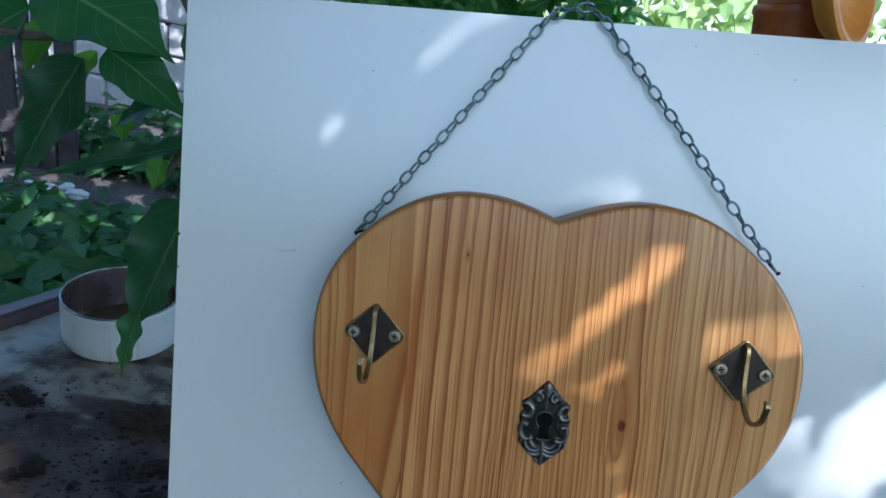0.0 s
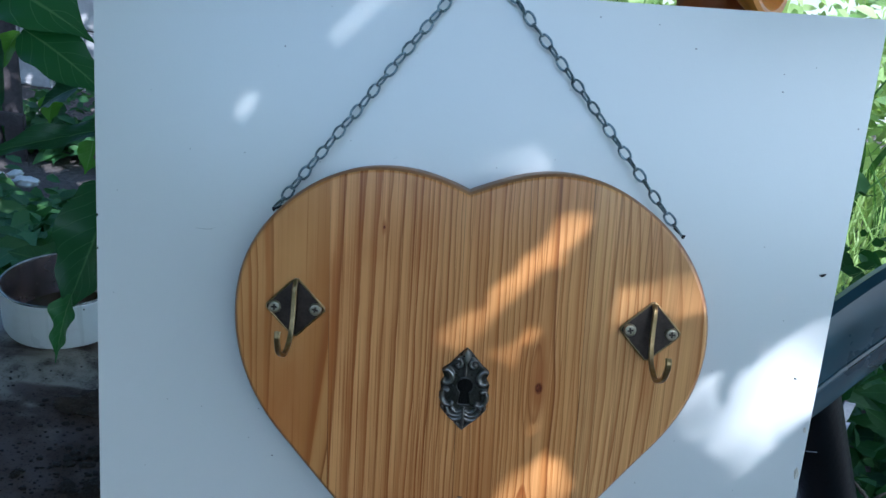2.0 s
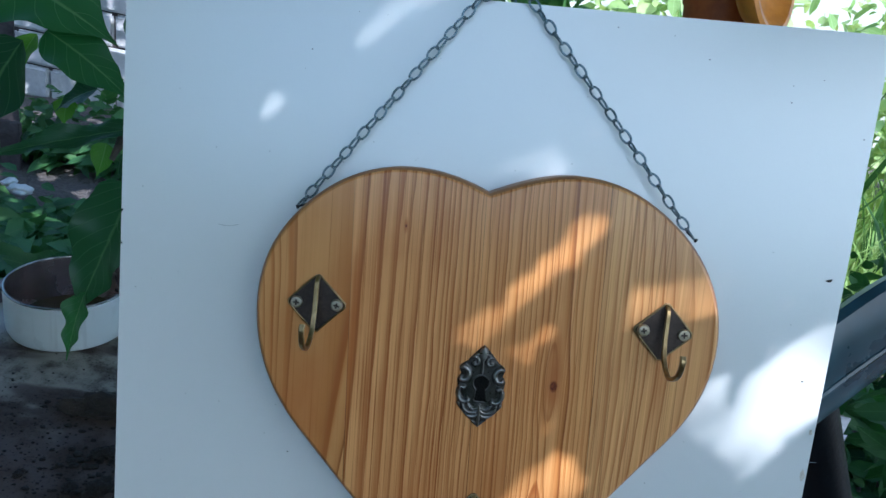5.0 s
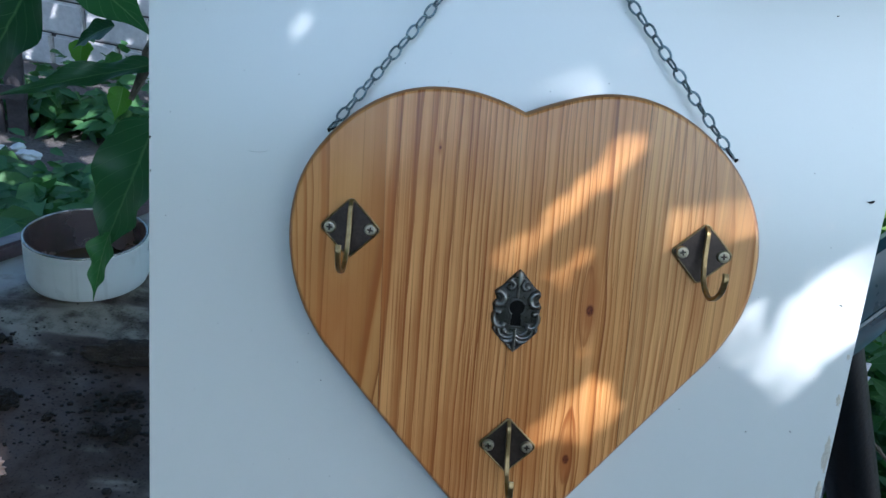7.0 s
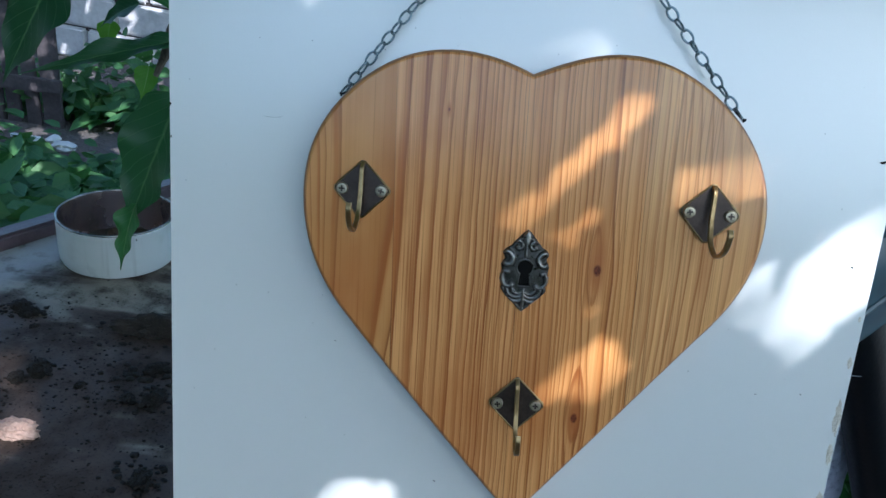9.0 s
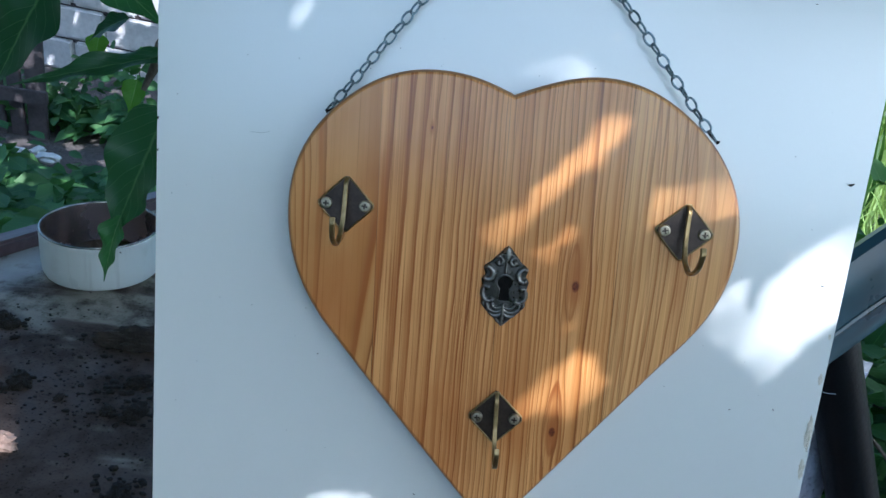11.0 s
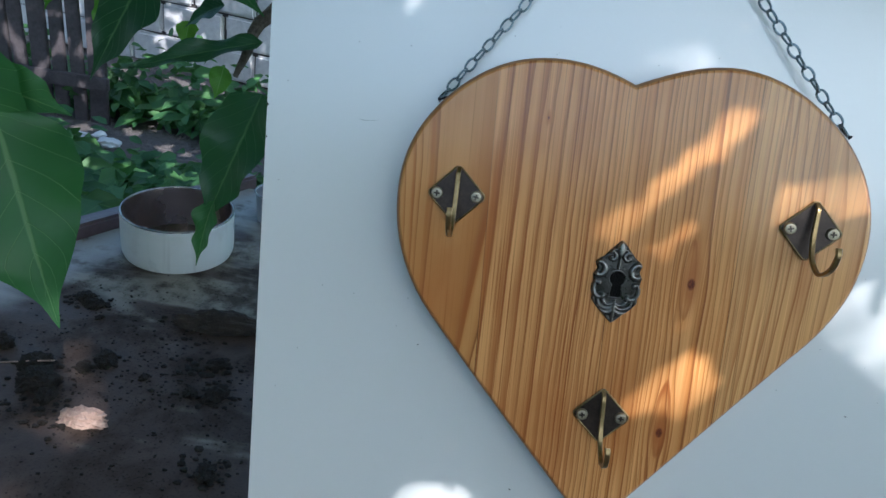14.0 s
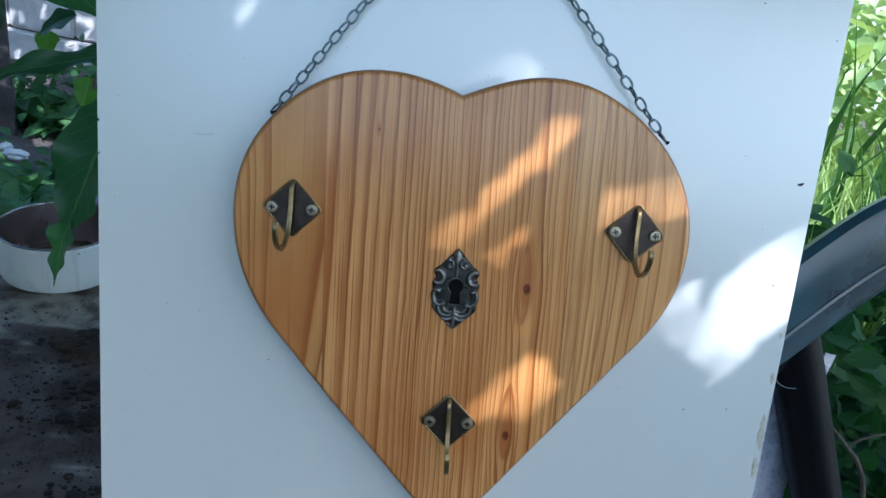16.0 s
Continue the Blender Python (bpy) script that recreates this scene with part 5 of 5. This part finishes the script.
def block_wall():
    ob = tagged(thing("wall_back", pose(-1.9, 3.75, 0, 0, 0, -4), "whitewashed block wall, stained and uneven", "wall"), kind="structure")
    rnd = random.Random(3)
    meshes = []
    for k in range(4):
        bm = box(bmesh.new(), -0.195, -0.09, 0.0, 0.195, 0.09, 0.185, 0.014)
        for v in bm.verts:
            v.co += Vector((0.3, 1, 0.3)) * 0.012 * noise.noise(v.co * 9 + Vector((k * 5, 0, 0)))
        meshes.append(sharp(mesh_of("block", bm, PLASTER)))
    for row in range(7):
        for k in range(7):
            part("block", meshes[rnd.randrange(4)], PLASTER, ob, "", pose(-1.8 + 0.4 * k + 0.2 * (row % 2), rnd.uniform(-0.012, 0.012), 0.195 * row, 0, 0, rnd.uniform(-1, 1)))
    part("mortar", box(bmesh.new(), -1.98, -0.06, 0, 0.85, 0.06, 1.36), FENCE, ob, "dark mortar between the blocks")
    return ob


block_wall()


def scrap(x, y, z, size, seed):
    bm = bmesh.new()
    bmesh.ops.create_icosphere(bm, subdivisions=3, radius=1)
    off = Vector((seed * 3.1, 1, 0))
    for v in bm.verts:
        p = v.co.copy()
        v.co = Vector((p.x * 1.2, p.y * 0.8, p.z * 0.5)) * size * (1 + 0.4 * noise.noise(p * 1.7 + off) + 0.12 * noise.noise(p * 6 + off))
    solo("white_stone", bm, PAPER, pose(x, y, z, 0, 0, 40 * seed), "pale white stone lying among the plants", "stone", "white stones in the bed")


for k, (x, y, s) in enumerate(((-1.56, 2.19, 0.042), (-1.70, 2.20, 0.035), (-1.64, 2.25, 0.03), (-1.92, 2.16, 0.055), (-1.78, 2.22, 0.02))):
    scrap(x, y, 0.065, s, k)


# ---- behind and to the right: sunlit hedge, grass, jug, chair ----
def hedge():
    rng = np.random.default_rng(9)
    n = 8000
    x, y = rng.uniform(-1.2, 6.5, n), rng.normal(4.6, 0.55, n)
    z = rng.uniform(0.0, 1.0, n) ** 0.8 * (1.55 + 0.35 * np.sin(x * 1.9) + 0.2 * np.sin(x * 4.7))
    p = np.stack([x, y, z], 1)
    way = rng.normal(0, 1, (n, 3)) + (0, -0.3, -0.3)
    face = rng.normal(0, 0.6, (n, 3)) + (0.25, -0.6, 0.7)
    length = rng.uniform(0.06, 0.19, n)
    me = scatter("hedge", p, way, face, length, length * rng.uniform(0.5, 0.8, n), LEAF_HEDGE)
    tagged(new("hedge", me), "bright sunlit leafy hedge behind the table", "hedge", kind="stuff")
    n = 4200
    x, y = rng.uniform(0.42, 2.4, n), rng.uniform(0.45, 2.0, n)
    z = rng.uniform(0.0, 1.0, n) * (0.45 + 0.2 * np.sin(5 * x + 3 * y))
    p = np.stack([x, y, z], 1)
    way = rng.normal(0, 1, (n, 3)) + (0, -0.4, -0.2)
    face = rng.normal(0, 0.5, (n, 3)) + (0.1, -0.6, 0.7)
    length = rng.uniform(0.06, 0.13, n)
    me = scatter("shrub", p, way, face, length, length * rng.uniform(0.4, 0.65, n), LEAF_DARK)
    tagged(new("shrub", me), "dark green leafy shrub growing behind the table", "shrub", kind="stuff")

    n = 5200
    x, y = rng.uniform(-0.45, 0.36, n), rng.uniform(1.25, 1.75, n)
    round_plan = ((x + 0.045) / 0.41) ** 2 + ((y - 1.5) / 0.26) ** 2 < 1
    x, y = x[round_plan], y[round_plan]
    n = len(x)
    z = rng.uniform(0.0, 1.0, n) ** 0.7 * (1.30 + 0.10 * np.sin(13 * x) + 0.06 * np.sin(29 * x + 7 * y))
    way = rng.normal(0, 1, (n, 3)) + (0, -0.4, -0.3)
    face = rng.normal(0, 0.5, (n, 3)) + (0.1, -0.6, 0.7)
    length = rng.uniform(0.03, 0.085, n)
    me = scatter("bush", np.stack([x, y, z], 1), way, face, length, length * rng.uniform(0.45, 0.7, n), LEAF_BUSH)
    tagged(new("bush", me), "dark green leafy bush behind the white panel", "bush", kind="stuff")

    # Unseen hedge, added behind the viewer to darken the panel's and heart's lower part.
    n = 5200
    x, y, z = rng.uniform(-3.2, 3.2, n), rng.normal(-1.75, 0.12, n), rng.uniform(0.0, 1.42, n)
    way = rng.normal(0, 1, (n, 3)) + (0, 0.2, -0.4)
    face = rng.normal(0, 0.5, (n, 3)) + (0, 0.7, 0.5)
    length = rng.uniform(0.12, 0.24, n)
    me = scatter("hedge", np.stack([x, y, z], 1), way, face, length, length * rng.uniform(0.5, 0.8, n), LEAF_SHADE)
    tagged(new("hedge", me), "unseen dark green hedge added to block low light", "hedge", kind="stuff")


hedge()


def grass():
    rng = np.random.default_rng(12)
    n = 7000
    x, y = rng.uniform(0.6, 5.5, n), rng.uniform(1.7, 4.6, n)
    p = np.stack([x, y, 0 * x], 1)
    h = rng.uniform(0.2, 0.6, n)
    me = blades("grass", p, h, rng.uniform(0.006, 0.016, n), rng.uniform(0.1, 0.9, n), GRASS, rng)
    tagged(new("grass", me), "tall bright sunlit green grass", "grass", kind="stuff")
    n = 130
    x, y = rng.uniform(0.75, 4.2, n), rng.uniform(2.2, 3.6, n)
    me = blades("reeds", np.stack([x, y, 0 * x], 1), rng.uniform(0.6, 1.35, n), rng.uniform(0.03, 0.06, n), rng.uniform(0.1, 0.7, n), LEAF_SHADE, rng)
    tagged(new("reeds", me), "tall broad-bladed dark green reeds in the grass", "reeds", kind="stuff")


grass()


def jug():
    p = at(2.83, 2.55, 1.9)
    post = p.z - 0.125
    bm = box(bmesh.new(), -0.06, -0.06, 0, 0.06, 0.06, post, 0.006)
    solo("wooden_post", bm, FENCE, pose(p.x, p.y, 0, 0, 0, 10), "weathered wooden post behind the panel", "post")
    ob = thing("clay_vessel", pose(p.x, p.y, post, 0, 0, 0), "brown clay vessel with an amber glazed open mouth", "vessel")
    base = Vector((p.x, p.y, post))
    up = (BOARD.to_3x3() @ Vector((-0.056, -0.185, 0.981))).normalized()
    ring = at(2.79, 2.40, 2.19) - base
    prof = [(0, -0.118), (0.019, -0.118), (0.023, -0.114), (0.0262, -0.055), (0.0285, -0.03), (0.0288, -0.004), (0.0300, -0.002), (0.0304, 0.001), (0.0296, 0.004), (0.0276, 0.005), (0.0270, 0.05), (0.029, 0.075), (0.026, 0.075), (0.022, -0.10), (0, -0.11)]
    m = Matrix.Translation(ring) @ up.to_track_quat("Z", "Y").to_matrix().to_4x4()
    part("body", lathe(bmesh.new(), prof, 56), CLAY, ob, "brown clay body with a raised ring", m)
    prof = [(0, -0.019), (0.022, -0.018), (0.037, -0.014), (0.046, -0.006), (0.0495, 0.0), (0.0492, 0.0034), (0.0460, 0.0052), (0.0420, 0.0046), (0.0395, 0.0), (0.032, -0.0075), (0.016, -0.0115), (0, -0.0125)]
    bm = lathe(bmesh.new(), prof, 64)
    for v in bm.verts:
        v.co.x *= 1 + 0.02 * noise.noise(v.co * 30)
    axis = (BOARD.to_3x3() @ Vector((0.74, -0.67, 0.06))).normalized()
    m = Matrix.Translation(at(2.975, 1.98, 2.32) - base) @ axis.to_track_quat("Z", "Y").to_matrix().to_4x4()
    mouth = part("mouth", bm, GLAZE, ob, "amber glazed open mouth with a thick rim", m)
    chip = bmesh.new()
    bmesh.ops.create_icosphere(chip, subdivisions=2, radius=0.0022)
    for v in chip.verts:
        v.co = Vector((v.co.x * 1.4, v.co.y * 0.7, v.co.z * 0.25)) * (1 + 0.4 * noise.noise(v.co * 900))
    part("chip", chip, BLACK_HOLE, mouth, "dark chip in the glaze", pose(0.040, -0.010, 0.001, 0, -35, 30))
    return ob


def bright_backdrop():
    """A pale upright slab added beyond the hedge, so that gaps in the leaves look bright."""
    bm = bmesh.new()
    bmesh.ops.create_grid(bm, x_segments=60, y_segments=14, size=0.5)
    for v in bm.verts:
        x, z = v.co.x * 14, (v.co.y + 0.5) * 2.4
        v.co = Vector((x, 0.02 * noise.noise(Vector((x * 1.5, z * 2, 0))), z))
    bmesh.ops.solidify(bm, geom=bm.faces[:], thickness=0.2)
    solo("wall_far", bm, BACKDROP, pose(5.6, 7.2, 0, 0, 0, -6), "added pale backdrop for the bright gaps in the hedge", "wall", kind="structure")


bright_backdrop()


jug()


def chair():
    """An old chair behind the panel: a broad vinyl armrest on a black steel frame."""
    foot = at(4.2, 2.0, -2.5)
    ob = thing("armchair", pose(foot.x, foot.y, 0), "old chair with dark vinyl armrest and black frame", "chair")
    base = Vector((foot.x, foot.y, 0))
    line = smooth_line([at(3.1, 2.3, -1.56), at(3.7, 2.4, -1.17), at(4.35, 2.5, -0.62), at(4.85, 2.6, -0.28), at(5.5, 2.8, -0.05)], 8)
    bm = bmesh.new()
    rings = []
    up = (BOARD.to_3x3() @ Vector((-0.35, -0.25, 1))).normalized()
    for i, q in enumerate(line):
        d = (line[min(i + 1, len(line) - 1)] - line[max(i - 1, 0)]).normalized()
        n = (up - up.dot(d) * d).normalized()
        w = d.cross(n)
        rings.append([bm.verts.new(q - base + n * (0.043 * math.sin(t)) + w * (0.016 * math.copysign(abs(math.cos(t)) ** 0.7, math.cos(t)))) for t in (k / 16 * math.tau for k in range(16))])
    for a, b in zip(rings, rings[1:]):
        for k in range(16):
            bm.faces.new((a[k], a[(k + 1) % 16], b[(k + 1) % 16], b[k]))
    bm.faces.new(rings[0]), bm.faces.new(rings[-1])
    part("armrest", bm, VINYL, ob, "broad blue-black vinyl armrest with painted-in teal sheen")
    seam = [q - base + Vector((0, -0.017, -0.012)) for q in line[6:]]
    part("piping", tube(bmesh.new(), seam, 0.0035, 8), VINYL, ob, "stitched piping")
    top, low = at(4.376, 2.85, -1.664), at(4.893, 3.1, -2.966)
    d = (low - top).normalized()
    top -= d * 0.05
    end = top + d * (top.z / -d.z)
    for foot_at in (end, Vector((top.x - 0.5, top.y + 0.02, 0))):
        line = [top - base, (top + foot_at) / 2 - base, foot_at - base]
        part("leg", tube(bmesh.new(), line, 0.0245, 18), STEEL, ob, "black steel tube leg")
    part("strut", tube(bmesh.new(), [top - base + Vector((-0.3, 0.02, -0.04)), top - base + Vector((0, 0, -0.05))], 0.012, 12), STEEL, ob)
    part("seat", box(bmesh.new(), -0.45, 0.0, 0.42, 0.05, 0.35, 0.47, 0.012), VINYL, ob)
    return ob


chair()


def sheet():
    """A crumpled cloudy plastic sheet hanging behind the panel's lower edge."""
    bm = bmesh.new()
    bmesh.ops.create_grid(bm, x_segments=16, y_segments=90, size=0.5)
    for v in bm.verts:
        x, z = v.co.x * (0.13 - 0.09 * v.co.y), (v.co.y + 0.5) * 0.86
        v.co = Vector((x, 0.012 * noise.noise(Vector((x * 30, z * 12, 0))) + 0.004 * noise.noise(Vector((x * 90, z * 70, 3))), z))
    bmesh.ops.solidify(bm, geom=bm.faces[:], thickness=0.0006)
    p = at(4.70, 2.9, -2.9)
    return solo("plastic_sheet", bm, FOIL, pose(p.x, p.y, 0.0, -3, -3, 6), "crumpled cloudy plastic sheet behind the panel", "plastic sheet")


sheet()


def plant_tag():
    p = at(5.50, 4.35, -2.0)
    ob = thing("plant_label", pose(p.x, p.y, 0), "white plastic plant label on a thin stick", "label")
    part("stick", tube(bmesh.new(), [(0, 0, -0.02), (0.005, 0, p.z * 0.5), (0, 0, p.z + 0.01)], 0.003, 7), FENCE, ob)
    part("tag", box(bmesh.new(), -0.006, -0.005, p.z - 0.026, 0.008, -0.003, p.z + 0.012, 0.0006), TAG, ob)


plant_tag()


def twig():
    """A bare brown shoot rising beside the chair's leg."""
    top = at(5.23, 3.6, -2.48)
    line = smooth_line([(top.x + 0.09, top.y, 0.0), at(5.80, 3.6, -4.2), at(5.76, 3.6, -3.33), at(5.64, 3.6, -2.94), at(5.49, 3.6, -2.75), top], 7)
    radii = [0.0042 - 0.0027 * k / (len(line) - 1) + 0.0008 * (k % 7 == 3) for k in range(len(line))]
    bm = tube(bmesh.new(), line, radii, 8)
    side = smooth_line([at(5.49, 3.6, -2.75), at(5.62, 3.55, -2.60), at(5.95, 3.5, -2.48)], 5)
    tube(bm, side, [0.0018 - 0.0009 * k / (len(side) - 1) for k in range(len(side))], 7)
    solo("twig", bm, BARK, Matrix(), "bare brown twig growing beside the chair", "twig")


twig()


def straw():
    """A dry stalk on the soil, half under a lump."""
    line = smooth_line([(-0.372, 0.108, TABLE_Z + 0.004), (-0.345, 0.116, TABLE_Z + 0.007), (-0.318, 0.120, TABLE_Z + 0.012)], 5)
    solo("straw", tube(bmesh.new(), line, 0.0007, 6), PINK, Matrix(), "thin dry stalk lying on the dark soil", "straw")


straw()


def thread():
    line = smooth_line([at(3.78, 2.1, -1.47), at(3.87, 2.2, -1.55), at(3.95, 2.22, -1.59), at(4.05, 2.24, -1.60)], 6)
    solo("thread", tube(bmesh.new(), line, 0.00035, 5), TAG, Matrix(), "thin pale thread caught on the chair leg", "thread")


thread()
